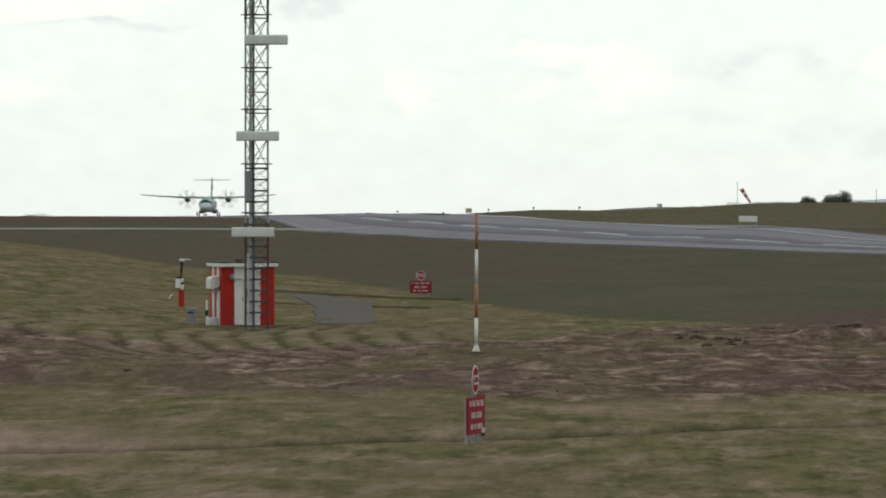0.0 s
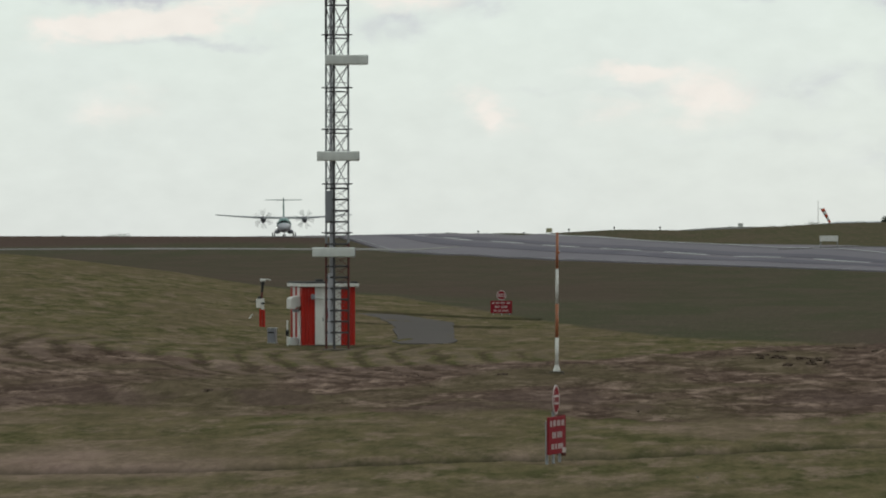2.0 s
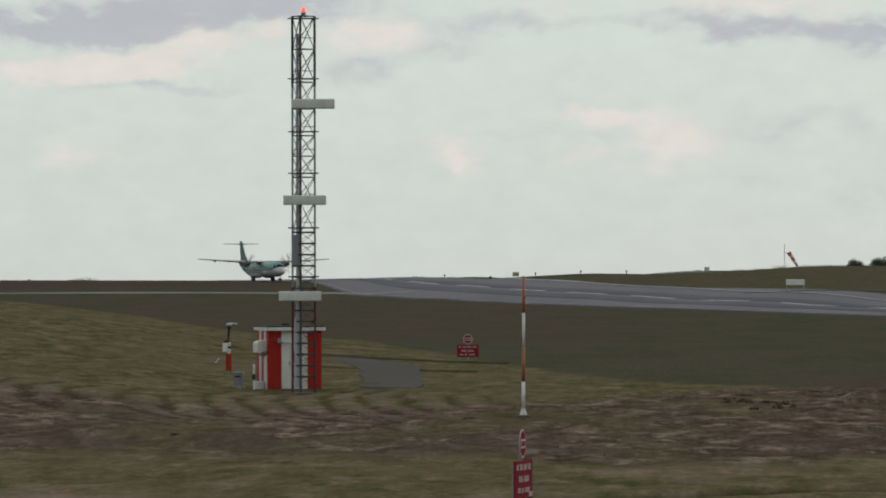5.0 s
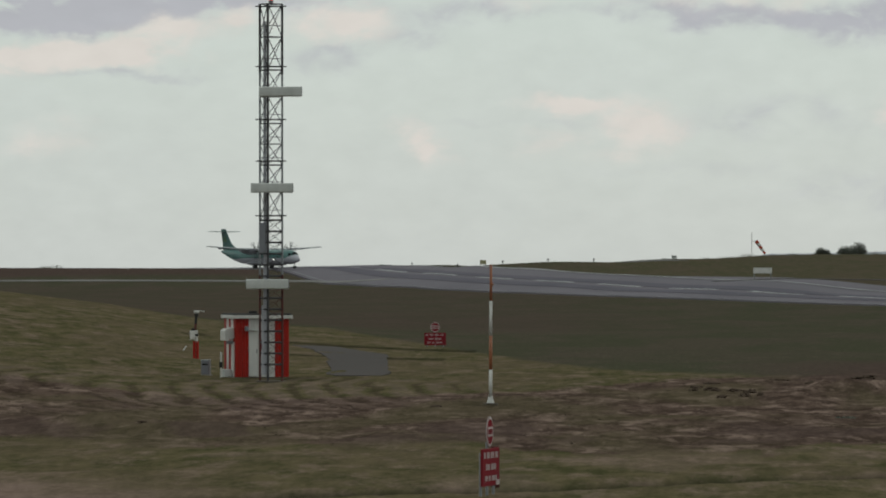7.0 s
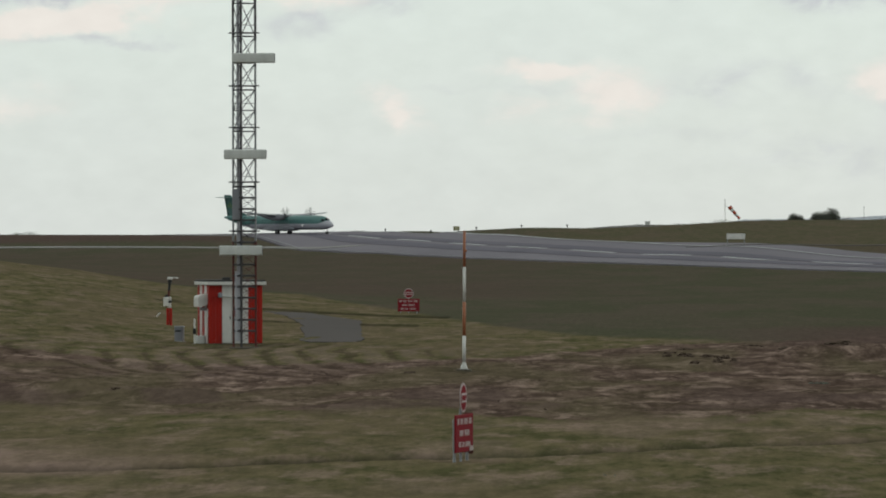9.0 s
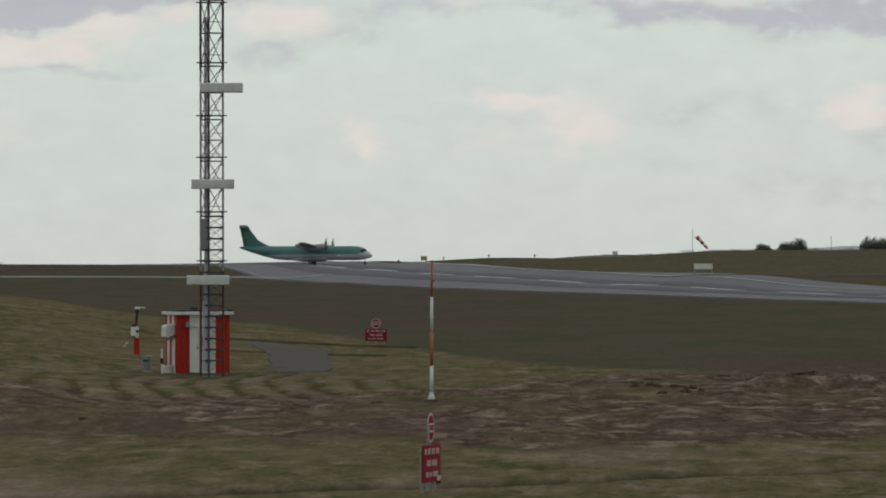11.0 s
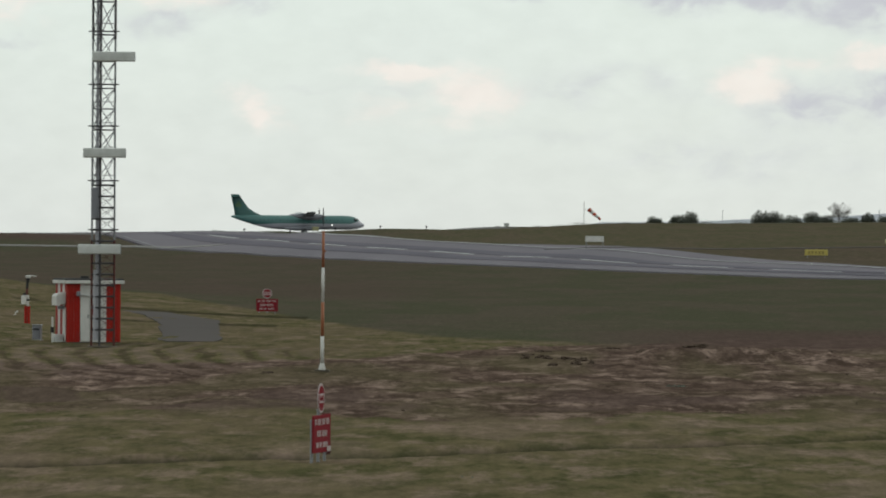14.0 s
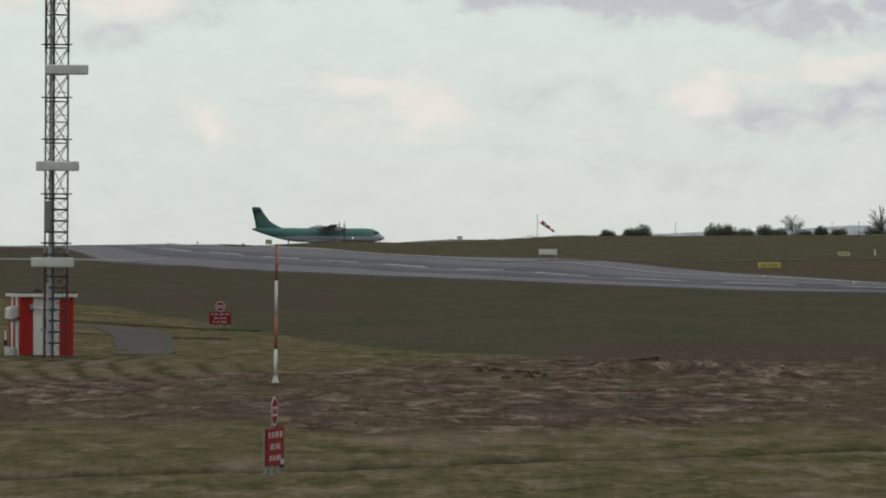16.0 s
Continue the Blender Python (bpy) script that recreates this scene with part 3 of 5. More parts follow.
def build_track():
    """Dark worn track beside the equipment hut."""
    a = thing("access_track", Matrix(), "dark worn tarmac patch and path beside the hut", "path", kind="structure")
    pts = [((u - 784) / 9500 * y, y) for u, y in curve_points([(254, 224), (256, 240), (250, 260), (232, 276), (205, 288), (175, 296)], 60)]
    rag = lambda i, k: 0.7 * (float(fbm(np.array([i * 0.3]), np.array([k * 3.7]), 81)[0]) - 0.5)
    strip("surface", pts, lambda i: (-min(1.35, 0.9 + 0.2 * i) - rag(i, 1), min(1.35, 0.9 + 0.2 * i) + 0.9 * math.exp(-((i - 36) / 9.0) ** 2) + rag(i, 2)), M_TRACK, 0.012, a, across=3, thick=0.3)


build_track()

# ---------------------------------------------------------------- shared finishes
M_WHITE = paint("white_paint", (0.58, 0.555, 0.535), 0.5, 0.5)
M_RED = paint("signal_red_paint", (0.33, 0.018, 0.012), 0.5, 0.3, gloss=0.12)
M_ORANGE = paint("faded_orange_paint", (0.30, 0.105, 0.05), 0.5, 0.35)
M_STEEL = paint("galvanised_steel", (0.25, 0.255, 0.27), 0.5, 0.4, metal=0.35)
M_DARKSTEEL = paint("weathered_dark_steel", (0.062, 0.058, 0.062), 0.7, 0.3, gloss=0.1)
M_REDSTEEL = paint("dull_red_steel", (0.095, 0.024, 0.020), 0.6, 0.4)
M_PANEL = paint("antenna_radome_grey", (0.52, 0.52, 0.51), 0.45, 0.3)
M_BLACK = paint("black_rubber", (0.018, 0.018, 0.018), 0.7, 0.2)
M_ROOF = paint("dark_roof_felt", (0.035, 0.033, 0.033), 0.9, 0.2)
M_CONCRETE = paint("concrete", (0.30, 0.29, 0.27), 0.9, 0.4)
M_SOIL = paint("muddy_concrete", (0.085, 0.07, 0.055), 0.95, 0.6)
M_GREYBOX = paint("grey_cabinet_paint", (0.20, 0.20, 0.225), 0.5, 0.3)
M_SIGNRED = paint("sign_red", (0.195, 0.016, 0.024), 0.7, 0.2, gloss=0.04)
M_SIGNWHITE = paint("sign_white", (0.40, 0.32, 0.32), 0.4, 0.3)
M_TRAY = paint("pale_tray_grey", (0.40, 0.39, 0.43), 0.6, 0.3)
M_OLIVE = paint("faded_sign_lettering", (0.26, 0.20, 0.06), 0.6, 0.3)
M_YELLOW = paint("sign_yellow", (0.44, 0.35, 0.09), 0.5, 0.35)


def glow(name, col, power):
    k = Mat(name, 0.3)
    k.b.inputs["Emission Color"].default_value = (*col, 1)
    k.b.inputs["Emission Strength"].default_value = power
    return k.color((*col,))


M_BEACON = glow("beacon_red", (1.0, 0.10, 0.06), 1.6)


# ---------------------------------------------------------------- lattice mast
def build_mast():
    y = 214.5
    x = (99 - 784) / 9500 * y
    z0 = h1(x, y)
    t = thing("lattice_mast", pose(x, y, z0), "tall three-legged steel lattice mast with pale antenna panels", "radio mast")
    s = y / 9500                                    # metres per picture unit at this distance
    z_of = lambda v: 4.2 + (449 - v + max(0, 455 - v) * 0.009) * s - z0       # height of a level seen at v
    legs = [(-0.46, 0.16), (-0.10, -0.38), (0.44, 0.10)]
    top = z_of(-29)
    split = z_of(448)
    crown = z_of(95)
    part("footing", boxed((-0.6, -0.55, -0.35), (0.6, 0.45, 0.02), 0.03), M_SOIL, t, "concrete footing")
    for i, (lx, ly) in enumerate(legs):
        part("leg", rod(bmesh.new(), (lx, ly, 0.0), (lx, ly, split), 0.052), M_DARKSTEEL if i == 1 else M_REDSTEEL, t, "dull red painted leg")
        part("leg", rod(bmesh.new(), (lx, ly, split), (lx, ly, crown), 0.050 if i == 1 else 0.045), M_DARKSTEEL if i == 1 else M_STEEL, t)
        part("leg", rod(bmesh.new(), (lx, ly, crown), (lx, ly, top), 0.054), M_DARKSTEEL, t)
    # tall bays above, close rungs below
    levels = [-28, 30, 88, 135, 182, 218, 255, 300, 352] + [352 + 19.6 * i for i in range(1, 15)]
    for i, (va, vb) in enumerate(zip(levels, levels[1:])):
        za, zb = z_of(va), z_of(vb)
        low = va >= 352
        m = M_REDSTEEL if va > 440 else (M_DARKSTEEL if low or va < 80 else M_STEEL)
        for k in range(3):
            p, q = legs[k], legs[(k + 1) % 3]
            part("cross_bar", rod(bmesh.new(), (*p, za), (*q, za), 0.042 if low else 0.028, 5), M_DARKSTEEL if low or i % 2 == 0 else m, t)
            if not low or k:
                part("diagonal_brace", rod(bmesh.new(), (*p, za), (*q, zb), 0.010 if low else 0.019, 5), m, t)
            if k == 1 or (k == 0 and not low):
                part("diagonal_brace", rod(bmesh.new(), (*q, za), (*p, zb), 0.010 if low else 0.019, 5), m, t)
            if not low and k < 2:
                zm = za + (zb - za) * 0.66
                part("thin_bar", rod(bmesh.new(), (*p, zm), (*q, zm), 0.017, 5), m, t)
    for v in (-24, 82, 175, 248, 344, 430, 470):
        z = z_of(v)
        part("flange_spur", rod(bmesh.new(), (-0.62, -0.05, z), (0.62, -0.12, z), 0.028, 5), M_DARKSTEEL, t)
        for k in range(3):
            part("flange_bar", rod(bmesh.new(), (*legs[k], z), (*legs[(k + 1) % 3], z), 0.03, 5), M_DARKSTEEL, t)
    # cable tray beside the middle leg
    tray = part("cable_tray", boxed((-0.30, -0.14, z_of(500)), (-0.175, -0.08, z_of(2)), 0.01), M_TRAY, t, "pale grey steel cable tray")
    part("cable_duct", boxed((-0.37, -0.16, 0.25), (-0.15, -0.08, z_of(501)), 0.012), M_TRAY, t, "wide pale cable duct")
    for i in range(24):
        zc = z_of(500) + 0.2 + i * 0.45
        part("tray_clip", boxed((-0.31, -0.155, zc), (-0.165, -0.142, zc + 0.03)), M_STEEL, tray)
    for dx, hh in ((-0.25, z_of(2)), (-0.20, z_of(125)), (-0.17, z_of(290))):
        part("feeder_cable", rod(bmesh.new(), (dx, -0.17, 0.3), (dx, -0.17, hh), 0.014, 5), M_TRAY, t, "feeder cable")
    part("equipment_box", boxed((-0.47, -0.30, z_of(410)), (-0.17, -0.18, z_of(356)), 0.02), M_GREYBOX, t, "tall grey equipment box")
    for u0, u1, v0, v1 in ((80, 155, 118, 135.5), (65, 139.5, 287, 304), (57, 131.5, 455.5, 473)):
        bm = bmesh.new()
        rings = []
        x0, x1, za, zb = (u0 - 99) * s, (u1 - 99) * s, z_of(v1), z_of(v0)
        for xx in (x0, x1):
            ring = []
            for j in range(14):
                a = 2 * math.pi * j / 14
                ring.append((xx, -0.58 - 0.13 * math.copysign(abs(math.cos(a)) ** 0.45, math.cos(a)),
                             (za + zb) / 2 + (zb - za) / 2 * math.copysign(abs(math.sin(a)) ** 0.35, math.sin(a))))
            rings.append(ring)
        bm.free()
        p = part("antenna_panel", loft(rings), M_PANEL, t, "pale grey antenna panel")
        for xx in (legs[1][0], 0.3):
            part("bracket", rod(bmesh.new(), (xx, -0.5, (za + zb) / 2), (xx, 0.1, (za + zb) / 2), 0.03, 5), M_DARKSTEEL, p)
        part("end_cap", boxed((x1 - 0.012, -0.70, za + 0.03), (x1 + 0.015, -0.46, zb - 0.03), 0.01), M_GREYBOX, p)
    lamp = part("obstruction_light", revolve([(top, 0.09), (top + 0.12, 0.10), (top + 0.14, 0.07)], 12), M_GREYBOX, t, "red obstruction light")
    part("lens", revolve([(top + 0.14, 0.085), (top + 0.26, 0.085), (top + 0.33, 0.05), (top + 0.35, 0.01)], 12), M_BEACON, lamp, "glowing red lens", flat=False)


build_mast()


# ---------------------------------------------------------------- equipment hut
def build_hut():
    y, s = 220.0, 220.0 / 9500
    # front left corner on station 30, turned so that its left side shows a little
    x = (30 - 784) * s
    t = thing("equipment_hut", pose(x + 0.15, y, h1(x + 1, y + 1) - 0.02, 0, 0, 16), "red and white striped equipment hut with flat dark roof", "hut")
    W, Dp, H = 2.20, 2.35, 2.48
    part("plinth", boxed((-0.03, -0.03, -0.3), (W + 0.03, Dp + 0.03, 0.068), 0.01), M_SOIL, t)
    part("wall_core", boxed((0.03, 0.03, 0.05), (W - 0.03, Dp - 0.03, H), 0), M_WHITE, t)
    # front stripes, each of narrow vertical boards
    wide = [0.54, 0.38, 0.33, 0.38, 0.57]
    x0 = 0.0
    for i, wd in enumerate(wide):
        m = M_RED if i in (0, 4) else M_WHITE
        n = 4
        for j in range(n):
            a, b = x0 + wd * j / n, x0 + wd * (j + 1) / n - 0.008
            part("front_board", boxed((a, -0.012 if j % 2 else -0.022, 0.07), (b, 0.03, H - 0.02), 0.006), m, t)
        x0 += wd
    for i in range(5):
        m = (M_RED, M_WHITE)[i % 2]
        for j in range(3):
            a, b = Dp * (i * 3 + j) / 15, Dp * (i * 3 + j + 1) / 15 - 0.008
            part("side_board", boxed((-0.012 if j % 2 else -0.022, a, 0.07), (0.03, b, H - 0.02), 0.006), m, t)
            part("side_board", boxed((W - 0.03, a, 0.07), (W + (0.012 if j % 2 else 0.022), b, H - 0.02), 0.006), m, t)
            part("back_board", boxed((a * W / Dp, Dp - 0.03, 0.07), (b * W / Dp, Dp + 0.02, H - 0.02), 0.006), m, t)
    roof = part("roof", boxed((-0.10, -0.16, H + 0.115), (W + 0.11, Dp + 0.12, H + 0.20), 0.02), M_ROOF, t, "dark felt roof")
    for a, b in (((-0.13, -0.20, H - 0.01), (W + 0.145, -0.15, H + 0.125)), ((-0.13, Dp + 0.11, H - 0.01), (W + 0.145, Dp + 0.16, H + 0.125)),
                 ((-0.13, -0.148, H - 0.01), (-0.08, Dp + 0.108, H + 0.125)), ((W + 0.10, -0.148, H - 0.01), (W + 0.145, Dp + 0.108, H + 0.125))):
        part("fascia", boxed(a, b, 0.008), M_WHITE, roof, "white fascia board")
    part("soffit", boxed((-0.078, -0.148, H), (W + 0.098, Dp + 0.108, H + 0.03)), M_WHITE, roof)
    part("roof_vent", boxed((0.75, 0.8, H + 0.20), (1.05, 1.1, H + 0.30), 0.02), M_ROOF, roof)
    door = part("door", boxed((0.53, -0.052, 0.10), (0.90, -0.024, 2.08), 0.008), M_WHITE, t, "white steel door")
    part("door_handle", boxed((0.84, -0.085, 1.05), (0.87, -0.053, 1.2), 0.006), M_BLACK, door)
    for z in (0.4, 1.1, 1.8):
        part("hinge", rod(bmesh.new(), (0.525, -0.06, z), (0.525, -0.06, z + 0.1), 0.014), M_STEEL, door)
    part("floodlight", rod(bmesh.new(), (0.90, -0.12, 1.98), (0.46, -0.2, 2.03), 0.035, 8), M_PANEL, t, "grey floodlight arm over the door")
    part("floodlight_head", boxed((0.34, -0.30, 1.95), (0.48, -0.08, 2.16), 0.03), M_GREYBOX, t)
    part("fire_point", boxed((1.04, -0.12, 1.15), (1.20, -0.025, 1.62), 0.03), M_SIGNRED, t)
    ac = part("air_conditioner", loft([[(-0.026, q, 2.10), (-0.34, q, 2.04), (-0.42, q, 1.96), (-0.42, q, 1.58), (-0.34, q, 1.56), (-0.026, q, 1.66)] for q in (0.25, 1.15)]), M_WHITE, t, "pale air-conditioning unit on the side wall")
    for i in range(6):
        part("grille_slat", boxed((-0.36, 0.235, 1.68 + i * 0.05), (-0.08, 0.248, 1.70 + i * 0.05)), M_PANEL, ac)
    part("bracket", boxed((-0.33, 0.4, 1.42), (-0.026, 0.46, 1.55)), M_STEEL, ac)
    part("conduit", rod(bmesh.new(), (-0.06, 0.15, 0.0), (-0.06, 0.15, 1.5), 0.03), M_WHITE, t)
    part("gas_bottle_rack", boxed((-0.42, 0.5, 0.0), (-0.05, 0.95, 0.38), 0.03), M_PANEL, t)


build_hut()


def build_meter_post():
    x, y, z = at(10, 219.5)
    t = thing("meter_post", pose(x, y, z), "thin pale post with a black box beside the hut", "post")
    part("post", boxed((-0.035, -0.035, -0.2), (0.035, 0.035, 1.05), 0.008), M_WHITE, t)
    part("box", boxed((-0.07, -0.07, 0.42), (0.06, 0.05, 0.66), 0.01), M_BLACK, t, "black switch box")


build_meter_post()


def build_cabinet():
    x, y, z = at(-17, 222)
    t = thing("service_cabinet", pose(x, y, z, 0, 0, -9), "low grey service cabinet in the grass", "cabinet")
    part("body", boxed((-0.17, -0.17, -0.1), (0.17, 0.17, 0.60), 0.015), M_GREYBOX, t)
    part("lid", boxed((-0.19, -0.19, 0.602), (0.19, 0.19, 0.66), 0.02), M_STEEL, t, "dull steel lid")
    part("base", boxed((-0.22, -0.22, -0.2), (0.22, 0.22, 0.05), 0.01), M_CONCRETE, t)
    part("door_plate", boxed((-0.13, -0.185, 0.08), (0.13, -0.172, 0.40), 0.004), M_GREYBOX, t)
    part("slot", boxed((-0.12, -0.20, 0.43), (0.12, -0.173, 0.50), 0.004), M_BLACK, t, "dark slot")


build_cabinet()


def build_weather_post():
    y = 250.0
    x, y, z = at(-35, y)
    s = y / 9500
    t = thing("weather_sensor_post", pose(x, y, z), "red and white instrument post with a tilted sensor arm", "weather sensor")
    for dx in (-0.07, 0.075):
        part("lower_column", rod(bmesh.new(), (dx, 0, -0.15), (dx, 0, 0.78), 0.068, 12), M_RED, t, "red lower column")
    part("upper_column", rod(bmesh.new(), (0.02, 0, 0.784), (0.02, 0, 1.30), 0.075, 12), M_WHITE, t, "white upper column")
    part("dark_strap", boxed((-0.06, -0.09, 1.02), (0.10, 0.09, 1.12), 0.01), M_BLACK, t)
    part("electronics_box", boxed((-0.26, -0.22, 0.86), (-0.03, -0.09, 1.28), 0.02), M_WHITE, t)
    part("clamp", boxed((-0.20, -0.1, 1.26), (-0.04, 0.1, 1.40), 0.02), M_BLACK, t)
    part("neck", rod(bmesh.new(), (-0.04, 0, 1.28), (0.0, 0, 1.62), 0.06, 10), M_REDSTEEL, t, "dark red neck")
    arm = part("sensor_arm", rod(bmesh.new(), (-0.01, 0, 1.58), (0.04, 0, 2.12), 0.062, 10), M_BLACK, t, "black tilted arm")
    part("arm_joint", rod(bmesh.new(), (0.03, -0.08, 2.0), (0.03, 0.08, 2.0), 0.09, 12), M_BLACK, arm)
    part("sensor_head", boxed((-0.09, -0.10, 2.08), (0.17, 0.10, 2.22), 0.04), M_WHITE, arm, "white sensor head")
    part("sensor_spur", rod(bmesh.new(), (0.15, 0, 2.19), (0.42, 0, 2.17), 0.026, 8), M_WHITE, arm)


build_weather_post()


def build_stub():
    x, y, z = at(-55, 262)
    t = thing("marker_stub", pose(x, y, z), "small white bent pipe marker in the grass", "marker")
    part("pipe", rod(bmesh.new(), (-0.10, 0, -0.05), (0.05, 0, 0.18), 0.028, 8), M_WHITE, t)
    part("cap", rod(bmesh.new(), (0.04, 0, 0.17), (0.12, 0, 0.20), 0.032, 8), M_WHITE, t)


build_stub()


# ---------------------------------------------------------------- banded pole
def build_pole():
    x, y, z = at(488, 176.5)
    t = thing("marker_pole", pose(x, y, z, 0, 0.25), "slender pole in faded orange and white bands", "pole")
    s = y / 9500
    cuts = [0.16, 1.10, 2.22, 3.36, 4.50]
    for i, (a, b) in enumerate(zip(cuts, cuts[1:])):
        m = (M_WHITE, M_ORANGE)[i % 2]
        part("band", rod(bmesh.new(), (0, 0, a), (0, 0, b - 0.004), 0.058 - 0.004 * i, 12), m, t, ("white band", "faded orange band")[i % 2], flat=False)
    part("base_cone", revolve([(-0.1, 0.13), (0.04, 0.115), (0.18, 0.07), (0.22, 0.066)], 12), M_WHITE, t)
    part("base_plate", boxed((-0.24, -0.24, -0.15), (0.24, 0.24, 0.0), 0.02), M_SOIL, t)
    part("cap", rod(bmesh.new(), (0, 0, 4.50), (0, 0, 4.56), 0.05, 12), M_ORANGE, t)
    part("clip", boxed((-0.02, -0.07, 3.86), (0.085, 0.05, 3.93), 0.01), M_ORANGE, t)


build_pole()


# ---------------------------------------------------------------- no-entry notices
def build_notice(u, y, turn, lift, lines, label, skew=0):
    x, y, z = at(u, y)
    t = thing("warning_notice", pose(x, y, z + lift, 0, 0, turn), label, "warning sign", group="warning notices of the airfield")
    bw, b0, b1 = 0.63, 0.16, 0.88
    board = part("board", boxed((-bw, -0.02, b0), (bw, 0.02, b1), 0.008), M_SIGNRED, t, "red board with white bars of lettering")
    for lx in (-0.48, 0.0, 0.48):
        part("post", rod(bmesh.new(), (lx, 0.06, -0.3), (lx, 0.06, 0.80 if lx else 0.99), 0.03, 8), M_STEEL, t, "galvanised post")
    part("rear_rail", boxed((-bw + 0.05, 0.022, 0.3), (bw - 0.05, 0.05, 0.36)), M_STEEL, t)
    rnd = random.Random(4)
    for zt, hh, words in lines:
        xx = -sum(words) / 2 - 0.035 * (len(words) - 1)
        for wd in words:
            n = max(1, round(wd / 0.075))
            for j in range(n):                        # one bar for each letter of a word that cannot be read
                a = xx + wd * j / n
                part("letter_bar", boxed((a, -0.026, zt - hh), (a + wd / n * 0.58, -0.0205, zt)), M_SIGNWHITE, board)
            xx += wd + 0.07
    disc = part("disc", rod(bmesh.new(), (0, 0.012, 1.20), (0, 0.0, 1.20), 0.285, 32), M_SIGNWHITE, t, "round red sign with white rim and band")
    part("red_field", rod(bmesh.new(), (0, 0.004, 1.20), (0, -0.006, 1.20), 0.24, 32), M_SIGNRED, disc)
    part("white_band", boxed((-0.215, -0.012, 1.11), (0.215, -0.0062, 1.29), 0.002), M_SIGNWHITE, disc)
    for i in range(5):
        part("band_letter_bar", boxed((-0.17 + i * 0.072, -0.016, 1.15), (-0.125 + i * 0.072, -0.0122, 1.25)), M_SIGNRED, disc)
    disc.rotation_euler = (0, 0, radians(skew))
    return t


LINES = [(0.81, 0.115, [0.15, 0.22, 0.26, 0.22]), (0.585, 0.115, [0.30, 0.38]), (0.36, 0.10, [0.20, 0.16, 0.38])]
near_notice = build_notice(487, 103.0, 77, 0.0, LINES, "red and white warning notice on three posts, corner peeling", 2)
part("torn_corner", boxed((0.34, -0.034, 0.17), (0.60, -0.028, 0.27), 0.002, Matrix.Rotation(0.0, 4, "Y")), M_SIGNWHITE, near_notice, "peeling white corner")
part("side_case", boxed((0.632, -0.02, 0.1), (0.66, 0.16, 0.9), 0.01), M_REDSTEEL, near_notice, "dark edge of the board")
build_notice(390, 311.0, -3, -0.06, LINES, "red and white warning notice standing in mown grass")


# ---------------------------------------------------------------- airliner
def livery():
    """Teal above, white below, with a line that climbs to the tail."""
    k = Mat("airliner_livery", 0.32)
    sep = k.node("ShaderNodeSeparateXYZ")
    k.nt.links.new(k.node("ShaderNodeTexCoord").outputs["Object"], sep.inputs[0])
    x, _, z = sep.outputs
    rise = k.math("MULTIPLY", k.math("MAXIMUM", k.math("SUBTRACT", -5.5, x), 0.0), -0.05)
    dip = k.math("MULTIPLY", k.math("MAXIMUM", k.math("SUBTRACT", x, 9.4), 0.0), 0.33)
    up = k.ramp(k.math("SUBTRACT", z, k.math("ADD", k.math("ADD", rise, dip), 2.02)), -0.04, 0.04)
    grime = k.ramp(k.noise(1.2, 5, stretch=(0.3, 1, 1)), 0.4, 0.8)
    teal = k.mix(k.math("MULTIPLY", grime, 0.5), (0.048, 0.134, 0.128), (0.076, 0.162, 0.156))
    pale = k.mix(k.math("MULTIPLY", grime, 0.5), (0.40, 0.395, 0.44), (0.31, 0.30, 0.345))
    # shade under the fuselage, painted as a darker grey below the white
    belly_shade = k.ramp(z, 1.22, 1.05)
    pale = k.mix(belly_shade, pale, (0.17, 0.17, 0.19))
    return k.color(k.mix(up, pale, teal))


M_LIVERY = livery()
M_TEAL = paint("teal_paint", (0.050, 0.120, 0.113), 0.35, 0.2, scale=0.8)
M_TEALDARK = paint("dark_teal_paint", (0.018, 0.070, 0.064), 0.35, 0.2, scale=0.8)
M_LIME = paint("tail_motif_green", (0.075, 0.145, 0.075), 0.4, 0.2)
M_WING = paint("airliner_wing_grey", (0.26, 0.27, 0.285), 0.4, 0.3, scale=1.0)
M_UNDER = paint("airliner_belly_grey", (0.20, 0.20, 0.225), 0.5, 0.3, scale=1.0)
M_CABIN = paint("tinted_cabin_glass", (0.034, 0.095, 0.094), 0.3, 0.05)
M_COCKPIT = paint("cockpit_glazing", (0.012, 0.014, 0.018), 0.12, 0.05)
M_BLADE = paint("propeller_black", (0.07, 0.07, 0.075), 0.45, 0.15)
M_LAMP = glow("lamp_white", (1.0, 0.97, 0.9), 2.5)


def ellipse_ring(x, zc, ry, rz, n=28):
    return [(x, ry * math.cos(2 * math.pi * i / n), zc + rz * math.sin(2 * math.pi * i / n)) for i in range(n)]


FUSE = [(12.30, 1.72, .04, .04), (12.15, 1.74, .30, .27), (11.85, 1.80, .55, .50), (11.35, 1.90, .84, .76), (10.80, 2.05, 1.06, 1.03),
        (10.2, 2.16, 1.22, 1.25), (9.3, 2.22, 1.37, 1.40), (8.0, 2.25, 1.435, 1.435), (4.0, 2.25, 1.435, 1.435), (0.0, 2.25, 1.435, 1.435), (-5.2, 2.25, 1.435, 1.435),
        (-7.4, 2.36, 1.33, 1.33), (-9.6, 2.62, 1.06, 1.09), (-11.6, 2.92, .74, .80), (-13.4, 3.20, .42, .48), (-14.6, 3.38, .17, .22), (-14.9, 3.42, .05, .06)]


def fuse_at(x):
    xs = [r[0] for r in FUSE][::-1]
    return [float(np.interp(x, xs, [r[i] for r in FUSE][::-1])) for i in (1, 2, 3)]


